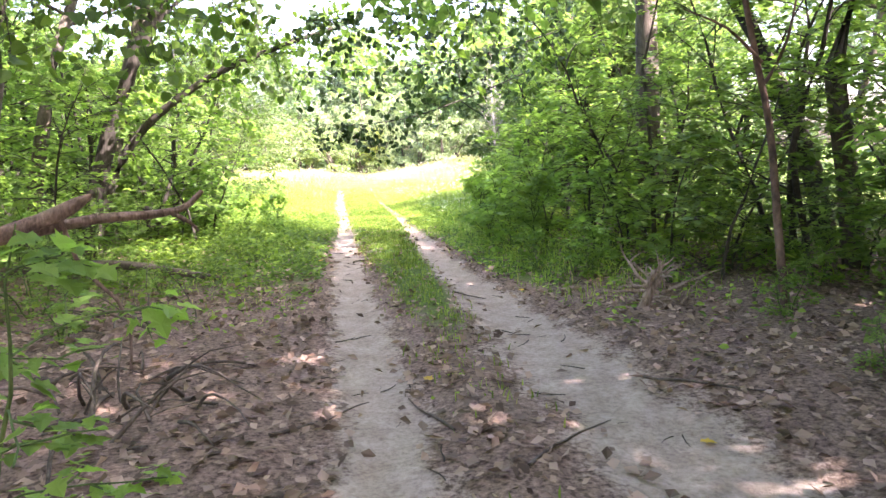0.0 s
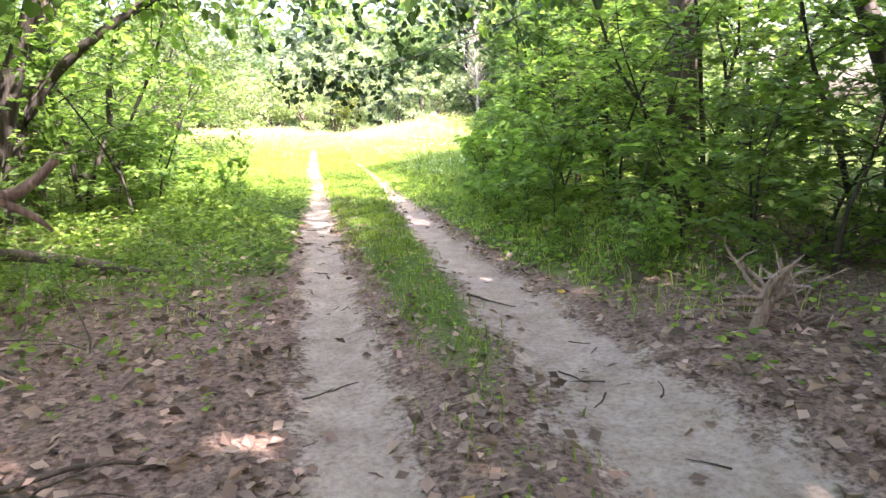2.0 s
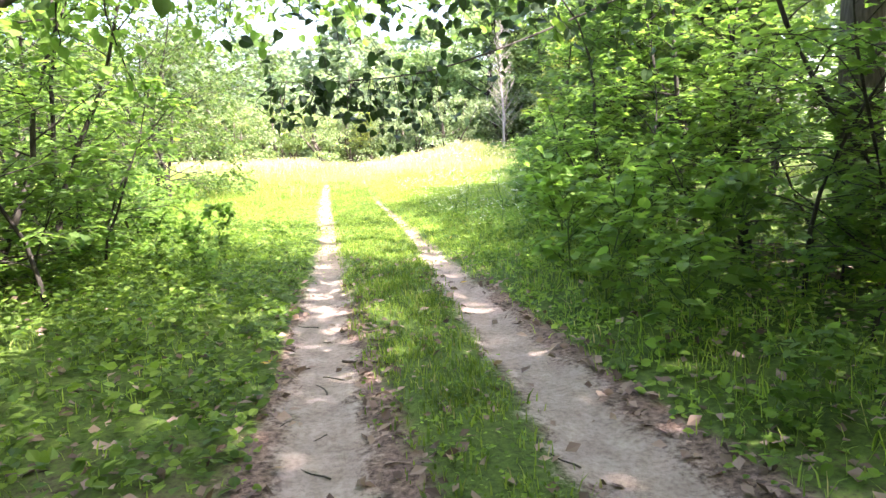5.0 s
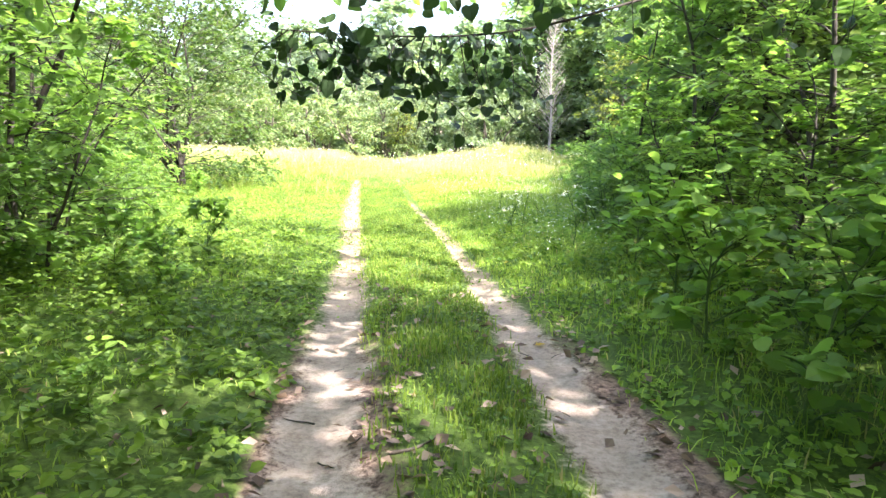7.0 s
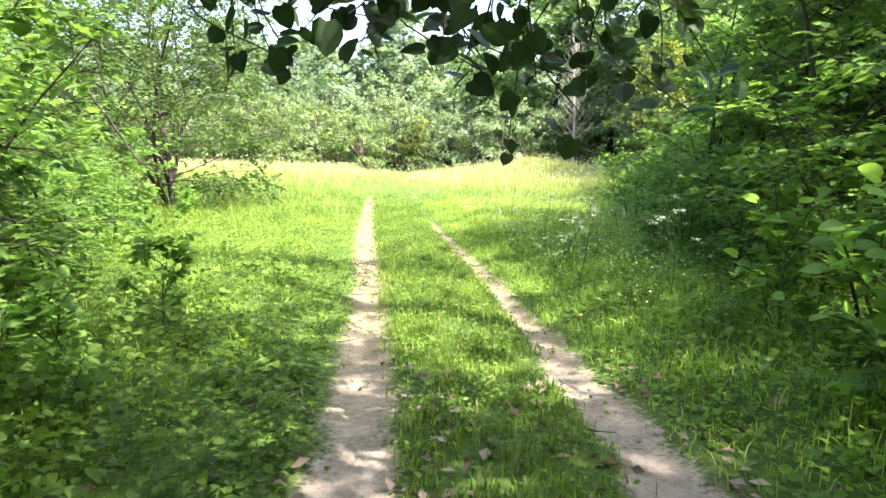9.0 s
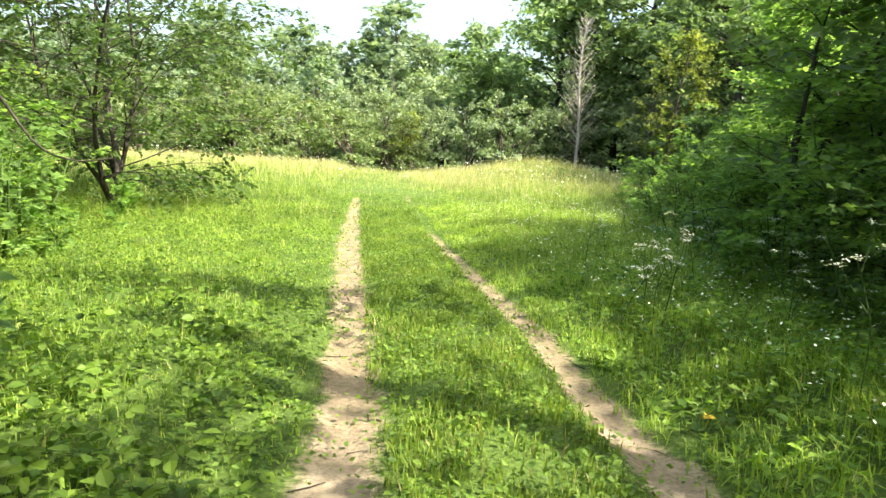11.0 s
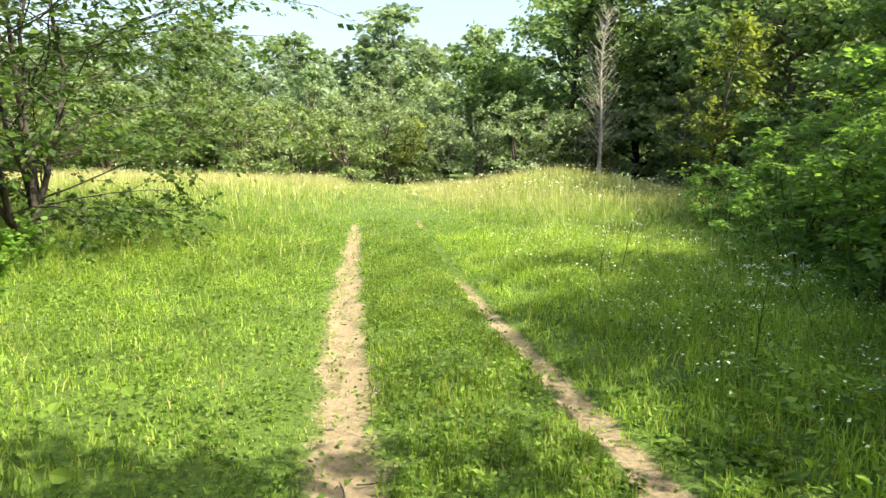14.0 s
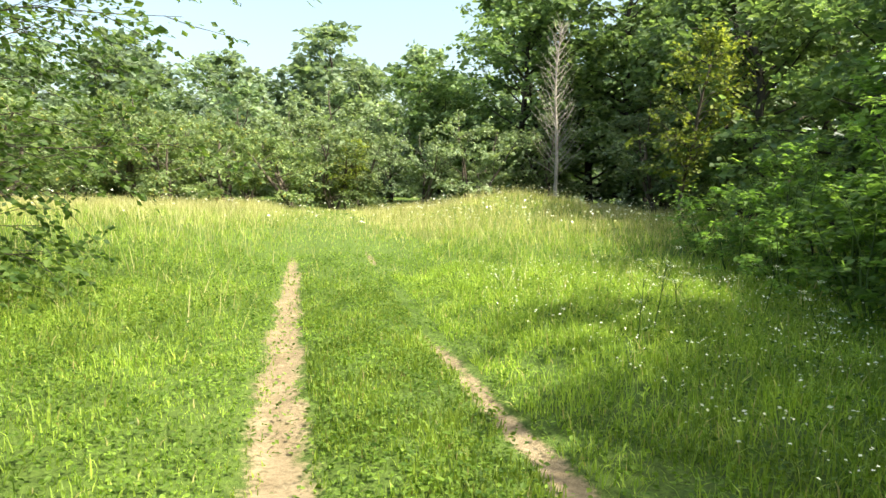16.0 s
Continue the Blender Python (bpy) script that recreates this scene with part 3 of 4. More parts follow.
pale = plant("sallow_bush", "pale grey-green sallow bush", "bush", "sallows by the wood", 111, 4.6, 0.08, BARK, LEAF_PALE, 0.19, first=0.03, limbs=38, reach=0.45, rise=0.45, droop=-0.3,
             twigs=8, per_twig=14, flat=0.2, stems=4, spread=0.4, fine_twigs=False)
put_many([pale], [(8.0, 48.5, 1.0), (6.0, 50.0, 0.85), (14.2, 43.0, 1.1), (3.6, 74, 2.2), (3.0, 53.5, 1.0), (-4.5, 55, 1.0), (-14, 54, 1.1), (-22, 55, 1.1), (-30, 50, 1.1), (0.5, 56, 1.2), (12.3, 49.5, 1.0)] + [(-36 + 4.2 * i, 59 + 1.5 * math.sin(i * 2.1), 1.25) for i in range(11)], seed=4)
yellow = plant("yellowing_tree", "young tree with yellow-green leaves", "tree", "yellowing trees", 113, 6.5, 0.08, BARK, LEAF_YELLOW, 0.15, first=0.2, limbs=30, reach=0.27, rise=0.6, droop=-0.3,
               twigs=7, per_twig=12, flat=0.25)
put_many([yellow], [(11.9, 37.6, 1.05), (2.6, 52.0, 0.62)], seed=5)

oaks = [plant("broadleaf_tree", "full-crowned dark green broadleaf tree", "tree", "trees round the clearing", 121 + i, 11 + i, 0.2, BARK_DARK, LEAF_FOREST, 0.31,
              first=0.04, limbs=46, reach=0.31, rise=0.5, droop=-0.35, twigs=9, per_twig=16, flat=0.25, fine_twigs=False) for i in range(3)]
spots = [(13.8, 33.5, .8), (14.5, 38, .95), (17.5, 42.5, 1.0), (18.5, 47.5, 1.05), (15.2, 51.5, 1.1), (12.4, 53.5, 1.1), (10.2, 56, 0.95), (8.6, 59, 0.7), (17.0, 50.0, 1.25), (20.5, 49.0, 1.35), (20, 37, 1.1), (22, 44, 1.2), (14, 31, .75), (18, 32, 1.0),
         (21, 54, 1.3), (12.5, 63, 0.9), (16, 60, 1.3), (7.8, 18.9, .70), (8.6, 21.6, .68), (14.5, 27.5, .8), (-9.5, 31, .55), (-13, 33, .7), (-12, 27, .8), (-17, 29, .9)]
put_many(oaks, spots, seed=6)
far = [plant("distant_tree", "tall distant tree of the far wood, haze painted into its leaves", "tree", "far wood beyond the clearing", 131 + i, 16, 0.25, BARK, LEAF_FARWOOD_HAZE, 0.75,
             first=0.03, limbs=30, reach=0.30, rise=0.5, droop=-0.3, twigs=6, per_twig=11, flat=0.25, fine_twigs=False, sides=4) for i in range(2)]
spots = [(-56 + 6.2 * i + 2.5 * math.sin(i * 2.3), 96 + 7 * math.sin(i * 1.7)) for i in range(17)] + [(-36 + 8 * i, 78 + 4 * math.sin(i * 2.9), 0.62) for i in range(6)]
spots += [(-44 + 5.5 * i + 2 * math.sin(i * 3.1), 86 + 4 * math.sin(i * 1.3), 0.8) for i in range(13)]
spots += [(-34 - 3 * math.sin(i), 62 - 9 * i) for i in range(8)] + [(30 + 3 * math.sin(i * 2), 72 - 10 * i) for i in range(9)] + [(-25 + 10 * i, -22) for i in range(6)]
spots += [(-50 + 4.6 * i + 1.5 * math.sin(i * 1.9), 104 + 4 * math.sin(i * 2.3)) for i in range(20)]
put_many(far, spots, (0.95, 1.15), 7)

# dead white-barked tree
r = np.random.default_rng(5)
stem = curve_through([(0, 0, -0.2), (0.05, 0, 2.0), (-0.05, 0.05, 4.2), (0.1, 0, 6.3)], 10)
lines = [(stem, np.linspace(0.085, 0.012, 10))]
for k in range(110):
    p, _ = along(stem, np.array([0.22 + 0.76 * k / 110]))
    lines.append((limb(p[0], (math.cos(k * 2.4), math.sin(k * 2.4), 0.75), 1.35 * (1.15 - k / 145), 0.6, 5, r), np.linspace(0.013, 0.004, 5)))
dead = tagged(new("dead_tree"), "leafless dead tree with pale grey bark and thin bare branches", "tree")
part = new("trunk", tube_mesh("trunk", lines, BARK_PALE, 5))
part.parent = dead
dead.scale = (1.2, 1.2, 1.25)
dead.location = (10.95, 45.9, float(height_at(10.95, 45.9)))

# ---------------------------------------------------------------- things close by in the wood
def branch_thing(name, label, category, lines, mat, sides=7, group=""):
    ob = new(name, tube_mesh(name, lines, mat, sides))
    return tagged(ob, label, category, group)


# bowed tree that arches towards the track
arch_line = curve_through([(-4.25, 12.0, -0.1), (-4.0, 12.0, 1.1), (-3.4, 12.0, 2.15), (-2.3, 12.0, 3.0), (-1.1, 12.1, 3.55), (0.4, 12.4, 4.1)], 20)
r = np.random.default_rng(21)
arch = tagged(new("bowed_tree"), "bowed dark tree arching over the track edge with leafy twigs", "tree")
tw, lp, ld = [], [], []
for k in range(26):
    p, tan = along(arch_line, np.array([0.35 + 0.65 * k / 26]))
    line = limb(p[0], (r.normal(0.2, 0.6), r.normal(0, 0.7), r.normal(0.1, 0.5)), r.uniform(0.6, 1.5), -0.6, 6, r)
    tw.append((line, np.linspace(0.012, 0.003, 6)))
    q, qt = along(line, r.uniform(0.1, 1, 40))
    lp.append(q + r.normal(0, 0.09, q.shape))
    ld.append(qt + r.normal(0, 0.6, q.shape))
for nm, me in (("trunk", tube_mesh("trunk", [(arch_line, np.linspace(0.10, 0.03, 20))], BARK_DARK, 8)), ("twigs", tube_mesh("twigs", tw, BARK_DARK, 4)),
               ("foliage", leaf_mesh("foliage", np.concatenate(lp), np.concatenate(ld), np.array([0, 0, 1.0]) + r.normal(0, 0.35, (26 * 40, 3)), r.uniform(0.08, 0.14, 26 * 40), LEAF_SAPLING, LEAF6, LEAF6_F))):
    part = new(nm, me)
    part.parent = arch

# slim tree on the right with bare forked limb
slim = curve_through([(3.93, 5.35, -0.1), (4.08, 5.75, 0.9), (4.16, 6.03, 1.8), (3.98, 6.1, 2.7), (3.75, 6.2, 4.2), (3.7, 6.3, 6.5)], 16)
lines = [(slim, np.linspace(0.043, 0.022, 16)), (curve_through([(4.1, 6.03, 2.2), (4.3, 6.0, 2.6), (4.42, 6.0, 3.2)], 7), np.linspace(0.022, 0.008, 7)),
         (curve_through([(4.05, 6.02, 2.4), (3.6, 5.9, 2.7), (3.1, 5.8, 2.85)], 7), np.linspace(0.02, 0.006, 7))]
branch_thing("slim_tree", "slim bare-stemmed tree with reddish bark patches", "tree", lines, BARK_WARM, 8)
branch_thing("thick_trunk", "thick grey-brown tree trunk deep in the wood", "tree", [(curve_through([(5.95, 12.3, -0.2), (5.95, 12.3, 2.0), (5.9, 12.4, 6.0), (5.9, 12.4, 11.0)], 12), np.linspace(0.27, 0.14, 12))], BARK, 12)

# broken limb lying on brushwood, left of the track
limb_line = curve_through([(-3.6, 4.3, 0.62), (-2.6, 4.6, 1.06), (-2.05, 4.72, 1.26), (-1.8, 4.78, 1.40)], 14)
lines = [(limb_line, np.array([0.06, 0.06, 0.058, 0.06, 0.056, 0.055, 0.057, 0.055, 0.052, 0.055, 0.05, 0.04, 0.025, 0.006])),
         (curve_through([(-2.5, 4.62, 1.10), (-1.9, 4.95, 1.21), (-1.5, 5.15, 1.22), (-1.3, 5.22, 1.26), (-1.17, 5.26, 1.38)], 12), np.linspace(0.045, 0.018, 12)),
         (curve_through([(-1.4, 5.18, 1.23), (-1.27, 5.22, 1.14), (-1.22, 5.25, 1.07)], 5), np.linspace(0.022, 0.008, 5)),
         (curve_through([(-2.0, 4.72, 1.26), (-1.95, 4.85, 0.9), (-1.7, 4.95, 0.5), (-1.72, 4.9, 0.0)], 8), np.linspace(0.018, 0.009, 8)),
         (curve_through([(-3.5, 4.3, 0.62), (-3.5, 4.35, 0.3), (-3.5, 4.3, -0.05)], 6), np.linspace(0.06, 0.05, 6))]
branch_thing("fallen_limb", "broken dead limb with torn reddish wood propped above the ground", "dead branch", lines, DEADWOOD, 8)
log_line = curve_through([(-4.6, 9.5, 0.25), (-3.2, 9.3, 0.3), (-2.2, 9.1, 0.16), (-1.75, 9.0, 0.06)], 12)
branch_thing("fallen_log", "grey fallen log lying in the undergrowth", "log", [(log_line, np.linspace(0.08, 0.04, 12))], BARK)


def brushwood(name, label, centre, size, n, seed, mat, thick=0.012, rise=0.8):
    r = np.random.default_rng(seed)
    lines = []
    for k in range(n):
        a = r.uniform(0, 6.283)
        x, y = centre[0] + r.normal(0, size * 0.45), centre[1] + r.normal(0, size * 0.45)
        z = float(height_at(x, y))
        ln = size * r.uniform(0.5, 1.5)
        lines.append((limb((x, y, z + r.uniform(-0.02, 0.03)), (math.cos(a), math.sin(a), r.uniform(0.0, rise)), ln, -0.5 - 0.9 * (rise > 1), 7, r), np.linspace(thick * r.uniform(0.5, 1.4), 0.003, 7)))
    return branch_thing(name, label, "brushwood", lines, mat, 5)


brushwood("brushwood_heap", "tangle of thin dead branches on leaf litter", (-1.7, 4.2), 0.85, 40, 3, BARK, 0.015, 1.5)
brushwood("brushwood_heap", "dead twigs with bleached wood round an upturned root", (3.05, 6.1), 0.5, 22, 4, BARK_ROOT, 0.016)


def upturned_root(x, y, seed):
    """A root plate pulled out of the ground: a short stump with forked, twisting roots."""
    r = np.random.default_rng(seed)
    z = float(height_at(x, y))
    lines = [(curve_through([(x - 0.12, y, z - 0.1), (x - 0.02, y, z + 0.14), (x + 0.06, y + 0.03, z + 0.32)], 7), np.linspace(0.055, 0.04, 7))]
    for k in range(11):
        a = 2.4 * k
        root = limb((x + r.normal(0, 0.04), y, z + r.uniform(0.12, 0.3)), (math.cos(a), math.sin(a) * 0.7, r.uniform(0.2, 1.2)), r.uniform(0.22, 0.5), r.uniform(-0.5, 0.5), 9, r)
        lines.append((root, np.linspace(r.uniform(0.014, 0.026), 0.005, 9)))
        for j in range(3):
            p, tan = along(root, np.array([r.uniform(0.3, 0.9)]))
            lines.append((limb(p[0], tan[0] + r.normal(0, 0.7, 3), r.uniform(0.08, 0.2), 0.2, 5, r), np.linspace(0.011, 0.003, 5)))
    return branch_thing("upturned_root", "upturned bleached tree root with forked twisting arms", "root", lines, BARK_ROOT, 6)


upturned_root(2.85, 5.9, 9)
brushwood("brushwood_heap", "dead twigs lying under the saplings", (4.6, 7.8), 0.8, 22, 5, BARK)
brushwood("brushwood_heap", "bare twigs in the undergrowth", (-2.3, 6.8), 0.7, 18, 6, BARK)

# leafy shrub close to the start, left
shrub = plant("maple_shrub", "low leaning maple shrub with broad green leaves", "bush", "", 141, 1.5, 0.014, STEM, LEAF_SAPLING, 0.085, first=0.1, limbs=24, reach=0.45, rise=0.2, droop=-0.7,
              twigs=3, per_twig=9, flat=0.75, stems=3, spread=0.5, form=MAPLE, faces=HEART_F)
put_many([shrub], [(-1.68, 2.45, 1.08)], seed=8)
# little saplings standing free beside the track
small = [plant("small_sapling", "small broad-leaved sapling standing in the grass", "sapling", "small saplings in the verge", 151 + i, 0.95, 0.008, STEM, LEAF_SAPLING, 0.07, first=0.2, limbs=12, reach=0.34,
               rise=0.9, droop=-0.2, twigs=3, per_twig=7, flat=0.6, form=HEART, faces=HEART_F, sides=5) for i in range(2)]
put_many(small, [(-1.45, 14.1, 1.0), (-1.55, 15.8, 1.2), (-2.1, 14.6, 1.0), (-3.4, 21.3, 0.9), (-3.6, 23.8, 1.0), (2.45, 8.6, 0.8), (2.45, 11.1, 1.6), (2.65, 12.5, 1.6), (2.95, 13.8, 1.7), (2.45, 9.8, 1.2), (3.3, 15.2, 1.5), (3.0, 10.4, 1.7), (2.75, 7.4, 0.9), (-1.2, 11.5, 0.5), (-4.0, 25.5, 0.9), (4.4, 20.2, 1.0)], seed=9)

# boughs hanging over the track
def bough(label, seed, points, count, low, leafmat, sizes, first=0.3, per=11, sway=0.13):
    """A limb with hanging leafy twigs; low(x, random) gives how far down they come."""
    r = np.random.default_rng(seed)
    root = tagged(new("hanging_bough"), label, "branch", "boughs over the track")
    main = curve_through(points, 16)
    lines, lp, ld = [(main, np.linspace(0.016, 0.004, 16))], [], []
    for k in range(count):
        p = along(main, np.array([first + (1 - first) * k / count]))[0][0]
        drop = max(0.15, p[2] - low(p[0], r))
        line = curve_through([p, p + np.array([r.normal(0, sway * 0.8), r.normal(-0.1, sway), -0.45 * drop]), p + np.array([r.normal(0.05, sway), r.normal(-0.1, 2 * sway), -drop])], 9)
        lines.append((line, np.linspace(0.006, 0.002, 9)))
        q, qt = along(line, np.linspace(0.05, 1.0, per))
        lp.append(q + r.normal(0, 0.05 + 0.2 * (sway - 0.13), q.shape))
        ld.append(qt * 0.35 + r.normal(0, 0.75, q.shape) + np.array([0, 0, -0.2]))
    lp, ld = np.concatenate(lp), np.concatenate(ld)
    for nm, me in (("limb", tube_mesh("limb", lines, BARK_DARK, 5)),
                   ("leaves", leaf_mesh("leaves", lp, ld, np.array([0, -0.5, 0.8]) + r.normal(0, 0.45, lp.shape), r.uniform(*sizes, len(lp)), leafmat, HEART, HEART_F))):
        part = new(nm, me)
        part.parent = root
        if nm == "leaves":
            part["kind"] = "stuff"
    return root


def low_lime(x, r):
    v = 1.50 + 0.22 * abs(x - 0.75) + r.uniform(0, 0.42)
    return max(v, 1.68 + r.uniform(0, 0.3)) if x < 0.4 else v


bough("lime bough with heart-shaped leaves over the track, backlit shade in their colour", 77, [(3.9, 13.9, 3.3), (2.6, 13.8, 2.8), (1.4, 13.5, 2.42), (0.4, 13.3, 2.3), (-0.45, 13.2, 2.3)],
      30, low_lime, LEAF_LIME_SHADED, (0.06, 0.115), 0.48, 12, 0.18)
bough("leafy bough above the lime spray, in the same shade-darkened leaf colour", 84, [(4.4, 12.7, 4.0), (2.9, 12.6, 3.55), (1.4, 12.5, 3.3), (-0.6, 12.4, 3.2)], 36, lambda x, r: 1.98 + 0.1 * abs(x - 1.0) + r.uniform(0, 0.9), LEAF_LIME_SHADED, (0.08, 0.14), 0.15, 12, 0.26)
bough("leafy bough reaching over the track from the thicket", 78, [(4.2, 11.4, 4.6), (2.6, 11.4, 4.3), (1.0, 11.4, 4.0), (-0.6, 11.5, 3.9)], 40, lambda x, r: 3.0 + r.uniform(0, 0.7), LEAF_LIME_SHADED, (0.09, 0.15), 0.1, 12, 0.25)
bough("leafy bough reaching over the track from the far bank", 79, [(-4.2, 14.9, 4.9), (-2.4, 15.0, 4.6), (-0.6, 15.2, 4.2), (0.9, 15.4, 4.0)], 42, lambda x, r: 3.0 + r.uniform(0, 0.7), LEAF_SAPLING, (0.09, 0.15), 0.1, 12, 0.28)
bough("high leafy bough at the mouth of the wood", 80, [(4.6, 17.0, 5.4), (3.0, 17.2, 5.0), (1.4, 17.4, 4.7), (-0.2, 17.6, 4.6)], 44, lambda x, r: 3.3 + r.uniform(0, 0.8), LEAF_BUSH, (0.1, 0.17), 0.1, 12, 0.3)
bough("leafy bough hanging above the brushwood", 82, [(-5.2, 5.6, 4.6), (-3.8, 6.0, 4.1), (-2.6, 6.4, 3.7), (-1.3, 6.8, 3.6)], 40, lambda x, r: 2.3 + r.uniform(0, 0.9), LEAF_CANOPY, (0.09, 0.15), 0.05, 12, 0.28)
bough("leafy bough spreading over the bowed tree", 83, [(-5.6, 9.6, 5.0), (-4.0, 9.8, 4.6), (-2.4, 10.0, 4.2), (-0.8, 10.2, 4.1)], 60, lambda x, r: 2.4 + r.uniform(0, 1.0), LEAF_CANOPY, (0.09, 0.15), 0.05, 12, 0.3)
bough("high leafy bough over the first stretch", 81, [(4.2, 8.4, 4.6), (2.6, 8.6, 4.2), (1.4, 8.8, 3.9), (0.4, 9.0, 3.8)], 30, lambda x, r: 2.9 + r.uniform(0, 0.7), LEAF_SAPLING, (0.09, 0.15), 0.1, 12, 0.25)

# bare drooping twig at the left edge of the clearing
line = curve_through([(-3.9, 20.0, 2.6), (-3.5, 20.3, 1.9), (-3.2, 20.5, 1.35), (-2.85, 20.6, 1.2), (-2.5, 20.6, 1.25)], 14)
branch_thing("drooping_twig", "thin bare dark twig drooping at the wood's edge", "branch", [(line, np.linspace(0.02, 0.006, 14))], BARK_DARK, 5)

# white umbel flowers in the shaded grass
def umbel(seed):
    r = np.random.default_rng(seed)
    root = tagged(new("umbel_flower"), "tall wild umbel with flat white flower heads", "flower", "white umbels in the grass")
    lines, heads = [], []
    h = r.uniform(0.6, 0.85)
    stem = limb((0, 0, -0.05), (r.normal(0, 0.12), r.normal(0, 0.12), 1), h, 0.2, 6, r)
    lines.append((stem, np.linspace(0.005, 0.003, 6)))
    for k in range(4):
        p, _ = along(stem, np.array([0.5 + 0.13 * k]))
        b = limb(p[0], (math.cos(k * 2.2), math.sin(k * 2.2), 1.4), 0.26, 0.4, 4, r)
        lines.append((b, np.linspace(0.003, 0.0015, 4)))
        heads.append(b[-1])
    heads.append(stem[-1])
    hp = np.concatenate([h_ + np.column_stack([r.normal(0, 0.022, 28), r.normal(0, 0.022, 28), r.normal(0, 0.007, 28)]) for h_ in heads])
    for nm, me in (("stem", tube_mesh("stem", lines, STEM, 4)), ("flower_heads", leaf_mesh("flower_heads", hp, r.normal(0, 1, hp.shape) * [1, 1, 0.2], np.array([0, 0, 1.0]) + r.normal(0, 0.2, hp.shape), r.uniform(0.010, 0.019, len(hp)), PETAL))):
        part = new(nm, me)
        part.parent = root
        if nm == "flower_heads":
            part["kind"] = "stuff"
    return root


spots = [(2.5, 18.2), (2.7, 18.45), (2.42, 18.7), (3.3, 17.6), (3.55, 18.0), (3.75, 17.4), (3.2, 19.4), (3.8, 19.9), (4.2, 18.8), (2.9, 21.0), (3.5, 21.8), (4.3, 22.2), (4.7, 21.2), (3.9, 23.4), (4.8, 24.2), (3.1, 24.6), (5.2, 25.6), (2.6, 18.6), (2.9, 16.4), (3.6, 25.2), (4.4, 26.0)]
put_many([umbel(i) for i in range(3)], spots, (0.75, 1.3), 11)

# sticks dropped on the track
r = random.Random(4)
sticks = []
for i in range(4):
    g = np.random.default_rng(200 + i)
    line = limb((-0.12, 0, 0.005), (1, g.normal(0, 0.2), 0), 0.26, 0.0, 6, g)
    line[:, 2] = 0.006
    sticks.append(tagged(new("stick", tube_mesh("stick", [(line, np.linspace(0.007, 0.003, 6))], BARK_DARK, 5)), "short dark dead stick lying on the track", "stick", "sticks on the track"))
fresh = set(range(4))
for i in range(110):
    y = 1.0 + 19 * r.random() ** 1.2
    rut = r.random() < 0.55
    x = (float(rut_left(y)) if rut else float(rut_right(y))) + r.gauss(0, 0.24)
    m = Matrix.Translation((x, y, float(height_at(x, y)) + 0.004)) @ Matrix.Rotation(r.uniform(0, 6.283), 4, "Z")
    k = i % 4
    sc = r.uniform(0.25, 0.9)
    ob = sticks[k] if k in fresh else copy_thing(sticks[k], m)
    fresh.discard(k)
    ob.matrix_basis = m
    ob.scale = (sc, sc, sc)
long_sticks = [((0.72, 2.9), 0.9, 1.1), ((0.45, 3.5), 0.7, 2.0), ((1.9, 4.1), 1.0, -0.7), ((-0.6, 3.6), 0.9, 0.5), ((1.15, 7.5), 0.6, -1.0), ((0.1, 10.6), 0.5, -1.1), ((0.3, 11.2), 0.35, 0.2), ((-0.9, 7.2), 0.8, 2.1)]
for (x, y), ln, az in long_sticks:
    g = np.random.default_rng(int(100 * (x + 3) + y))
    line = limb((x, y, 0), (math.cos(az), math.sin(az), 0), ln, 0.0, 10, g)
    line[:, 2] = height_at(line[:, 0], line[:, 1]) + 0.012
    branch_thing("fallen_twig", "crooked dead twig lying on the ground", "twig", [(line, np.linspace(0.011, 0.004, 10))], BARK, 5, "fallen twigs")
for x, y in ((1.75, 3.1), (1.95, 7.3), (-0.45, 10.6), (1.5, 12.9), (2.1, 16.5), (-1.7, 17.5), (0.45, 4.4)):
    ob = new("fallen_leaf", leaf_mesh("fallen_leaf", np.array([(0, 0, 0.012)]), np.array([(1.0, 0.3, 0.05)]), np.array([(0, 0.1, 1.0)]), np.array([0.09]), FALLEN_YELLOW, MAPLE, HEART_F))
    tagged(ob, "single fallen yellow leaf on the ground", "leaf", "fallen yellow leaves")
    ob.matrix_basis = pose(x, y, float(height_at(x, y)) + 0.005, 0, 0, 57 * x * y)


# ---------------------------------------------------------------- ground cover
def spots_by(n, x0, x1, y0, y1, weight, r, power=1.0):
    x, y = r.uniform(x0, x1, n), y0 + (y1 - y0) * r.random(n) ** power
    k = r.random(n) < weight(x, y)
    return x[k], y[k]


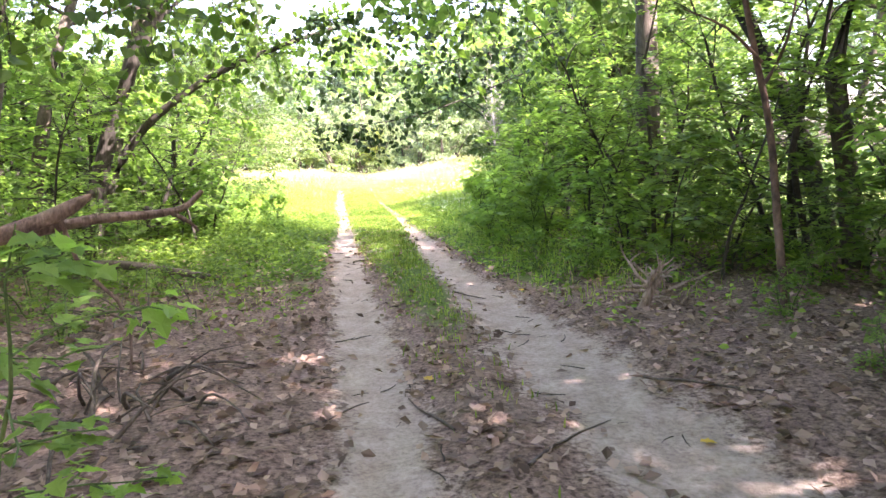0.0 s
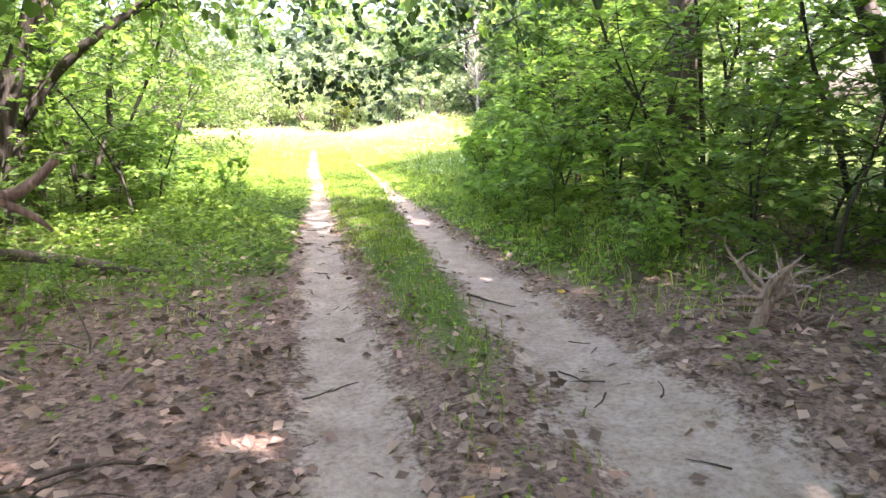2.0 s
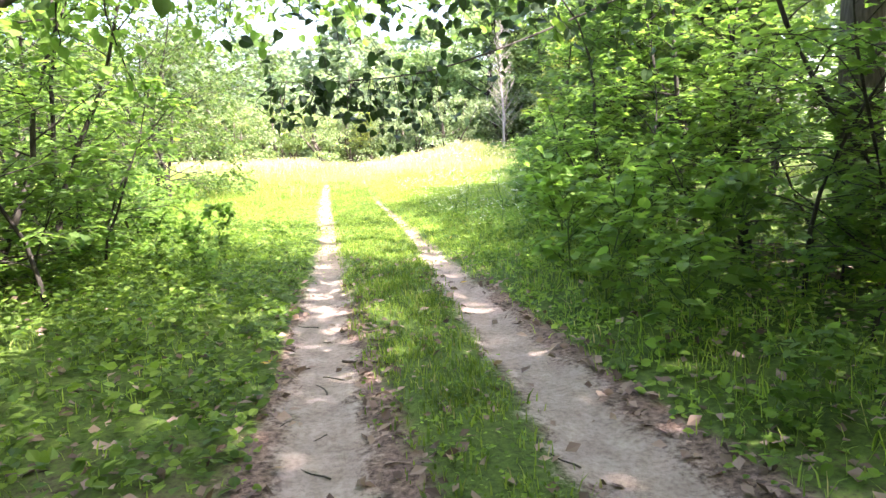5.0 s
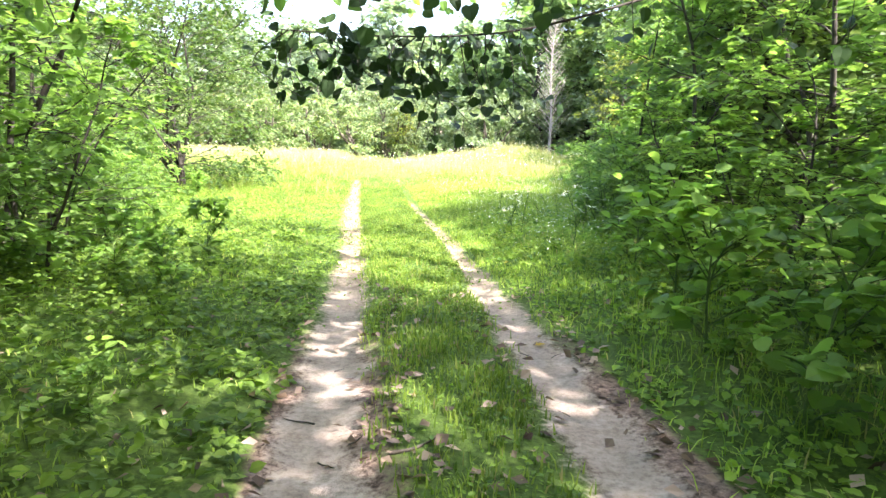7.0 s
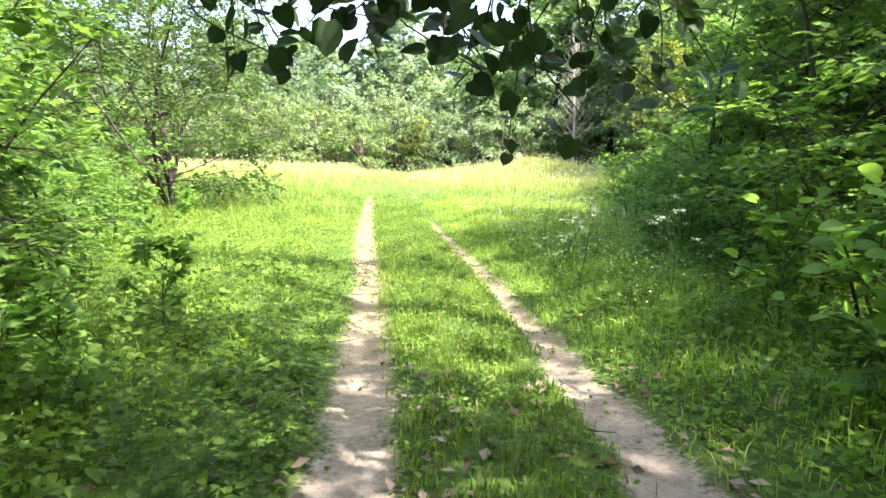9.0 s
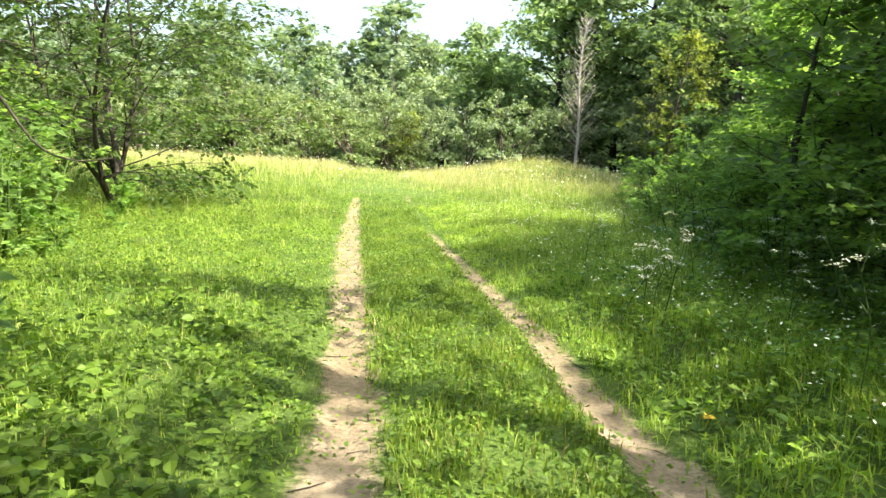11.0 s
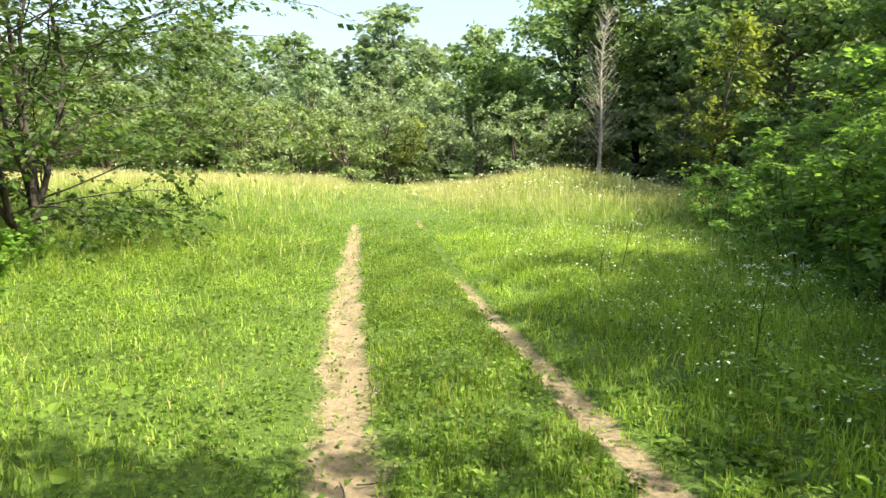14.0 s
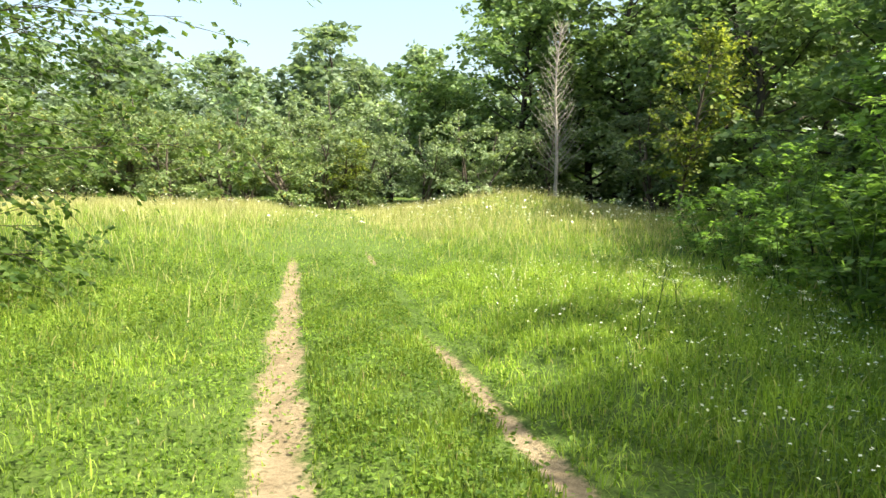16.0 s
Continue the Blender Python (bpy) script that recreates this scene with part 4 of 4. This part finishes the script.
def blades(name, label, x, y, h, mat, r, width=0.006, lean=0.35, tip=False):
    """Grass blades: two quads and a point each, bent over."""
    n = len(x)
    a = r.uniform(0, 6.283, n)
    side = np.stack([np.cos(a), np.sin(a), np.zeros(n)], -1)
    b = a + r.uniform(0.8, 2.3, n)
    ln = np.abs(r.normal(0, lean, n)) + 0.08
    out = np.stack([np.cos(b), np.sin(b), np.zeros(n)], -1) * (ln * h)[:, None]
    foot = np.stack([x, y, height_at(x, y) - 0.01], -1)
    w = (width * r.uniform(0.6, 1.3, n))[:, None]
    up = np.stack([np.zeros(n), np.zeros(n), h], -1)
    mid, top = foot + up * 0.6 + out * 0.35, foot + up * (1 - 0.15 * ln[:, None]) + out
    if tip:
        v = np.stack([foot - side * w, foot + side * w, top], 1).reshape(-1, 3)
        f = np.arange(n * 3).reshape(-1, 3)
        me = mesh_of(name, v, f, mat)
    else:
        v = np.stack([foot - side * w, foot + side * w, mid + side * w * 0.8, mid - side * w * 0.8, top], 1).reshape(-1, 3)
        i = np.arange(n)[:, None] * 5
        me = mesh_of(name, v, [i + np.array([[0, 1, 2, 3]]), i + np.array([[3, 2, 4]])], mat)
    return tagged(new(name, me), label, "grass", kind="stuff")


def clump(x, y):
    return np.clip(0.55 + 0.6 * wobble(x, y, 2.6, 0.4) + 0.35 * wobble(x, y, 7.0, 1.9), 0.05, 1)


def free(x, y):
    return np.maximum(np.clip(1.0 - 1.15 * sand_at(x, y), 0, 1) ** 1.5, 0.46 * smooth(12, 19, y))


def in_open(x, y):
    return (1 - 0.8 * smooth(-0.2, 1.0, x - edge_right(y)) * (y < 32)) * (1 - 0.8 * smooth(-0.2, 1.0, edge_left(y) - x) * (y < 27))


r = np.random.default_rng(301)
x, y = spots_by(95000, 0.16, 1.42, 2.5, 31, lambda x, y: turf_at(x, y) * free(x, y) * clump(x, y) * (0.35 + 0.65 * smooth(7, 14, y)) * smooth(31, 25, y), r)
blades("track_grass", "short green grass on the ridge between the ruts", x, y, r.uniform(0.03, 0.10, len(x)) * (1 + 0.2 * (r.random(len(x)) < 0.12)), GRASS, r, 0.0055)
x, y = spots_by(250000, -7.2, -0.1, 6, 29, lambda x, y: turf_at(x, y) * free(x, y) * clump(x, y) * in_open(x, y) * (0.22 + 0.78 * smooth(14, 18, y)), r)
blades("verge_grass", "green verge grass beside the track", x, y, r.uniform(0.03, 0.11, len(x)) * (1 + 0.9 * (r.random(len(x)) < 0.08)) * (0.45 + 0.55 * smooth(0.3, 1.5, -x)), GRASS, r, 0.0048, 0.5)
x, y = spots_by(230000, 1.6, 7.5, 6, 30, lambda x, y: turf_at(x, y) * free(x, y) * clump(x, y) * in_open(x, y) * (0.3 + 0.7 * smooth(13, 18, y)), r)
blades("verge_grass", "tall shaded grass beside the track", x, y, r.uniform(0.06, 0.28, len(x)) * (0.45 + 0.55 * smooth(1.8, 3.0, x)), GRASS, r, 0.0048, 0.6)
x, y = spots_by(210000, -24, 16, 25, 50, lambda x, y: 0.25 + 0.75 * clump(x * 0.5, y * 0.5), r, 1.25)
track = (x > -0.25) & (x < 1.8)
keep = ~track | (r.random(len(x)) < smooth(25, 30, y) * free(x, y))
x, y = x[keep], y[keep]
blades("meadow_grass", "tall sunlit meadow grass", x, y, r.uniform(0.10, 0.30, len(x)) * (0.3 + 0.7 * smooth(0.7, 2.8, np.abs(x - 0.8 - 0.05 * (y - 25)))), GRASS, r, 0.0085, 0.75, True)
x, y = spots_by(90000, -24, 15, 26, 50, lambda x, y: (0.12 + 0.88 * smooth(31, 41, y)) * (0.3 + 0.7 * smooth(0.8, 2.4, np.abs(x - 1.0))), r, 0.9)
blades("meadow_seed_heads", "pale dry seeding grass on the rise of the clearing", x, y, r.uniform(0.25, 0.6, len(x)) * (0.5 + 0.5 * smooth(0.6, 2.5, np.abs(x - 1.5))), GRASS_DRY, r, 0.007, 0.45, True)


def herbs(name, label, x, y, z, size, mat, r, form=LEAF6, faces=LEAF6_F, tilt=0.35):
    n = len(x)
    a = r.uniform(0, 6.283, n)
    p = np.stack([x, y, height_at(x, y) + z], -1)
    d = np.stack([np.cos(a), np.sin(a), r.normal(0.05, 0.3, n)], -1)
    me = leaf_mesh(name, p, d, np.array([0, 0, 1.0]) + r.normal(0, tilt, (n, 3)), size, mat, form, faces)
    return tagged(new(name, me), label, "plants", kind="stuff")


x, y = spots_by(44000, -4.0, -0.3, 3.5, 21, lambda x, y: turf_at(x, y) * free(x, y) * clump(x + 3, y) * (1.05 - smooth(14.5, 19.5, y)), r)
herbs("seedling_carpet", "carpet of young leafy seedlings on the wood's floor", x, y, 0.02 + 0.24 * r.random(len(x)) * smooth(0.25, 1.4, -x), r.uniform(0.035, 0.095, len(x)), HERB, r)
x, y = spots_by(40000, 1.8, 6.2, 2, 21, lambda x, y: turf_at(x, y) * free(x, y) * clump(x + 5, y), r)
herbs("seedling_carpet", "leafy seedlings and herbs under the thicket", x, y, 0.02 + 0.26 * r.random(len(x)) * smooth(1.8, 2.9, x), r.uniform(0.03, 0.085, len(x)), HERB, r)
x, y = spots_by(16000, 0.15, 1.45, 4, 28, lambda x, y: turf_at(x, y) * free(x, y) * clump(x + 9, y), r)
herbs("clover_and_plantain", "low clover and plantain leaves between the ruts", x, y, 0.01 + 0.06 * r.random(len(x)), r.uniform(0.018, 0.05, len(x)), HERB, r, LEAF4, LEAF4_F)
x, y = spots_by(250000, -7, 7, 13.5, 32, lambda x, y: free(x, y) * clump(x + 2, y + 5) * in_open(x, y), r)
herbs("meadow_herbs", "broad-leaved herbs among the grass", x, y, 0.015 + (0.055 + 0.12 * smooth(0.9, 2.6, np.abs(x - 0.76))) * r.random(len(x)), r.uniform(0.016, 0.05, len(x)), HERB, r, LEAF4, LEAF4_F, 0.6)
x, y = spots_by(2600, 2.2, 6.5, 15.5, 29, lambda x, y: in_open(x, y), r)
herbs("white_floret_specks", "tiny white flowers among the shaded grass", x, y, 0.22 + 0.2 * r.random(len(x)), r.uniform(0.014, 0.034, len(x)), PETAL, r, LEAF4, LEAF4_F)
x, y = spots_by(1500, -8, 12, 34, 44, lambda x, y: 0.3 + 0.7 * (x > 4), r)
herbs("white_floret_specks", "white flower heads on the rise of the clearing", x, y, 0.35 + 0.35 * r.random(len(x)), r.uniform(0.04, 0.09, len(x)), PETAL, r, LEAF4, LEAF4_F)
x, y = spots_by(42000, -5, 6, -1, 15, lambda x, y: np.clip(1 - 1.1 * sand_at(x, y), 0.03, 1) * (1 - 0.95 * turf_at(x, y)) * (0.35 + 0.65 * clump(x, y + 4)), r)
ob = herbs("leaf_litter", "dry brown fallen leaves covering the wood's floor", x, y, 0.006 + 0.03 * r.random(len(x)), r.uniform(0.04, 0.11, len(x)), LITTER, r, LEAF4, LEAF4_F, 0.5)
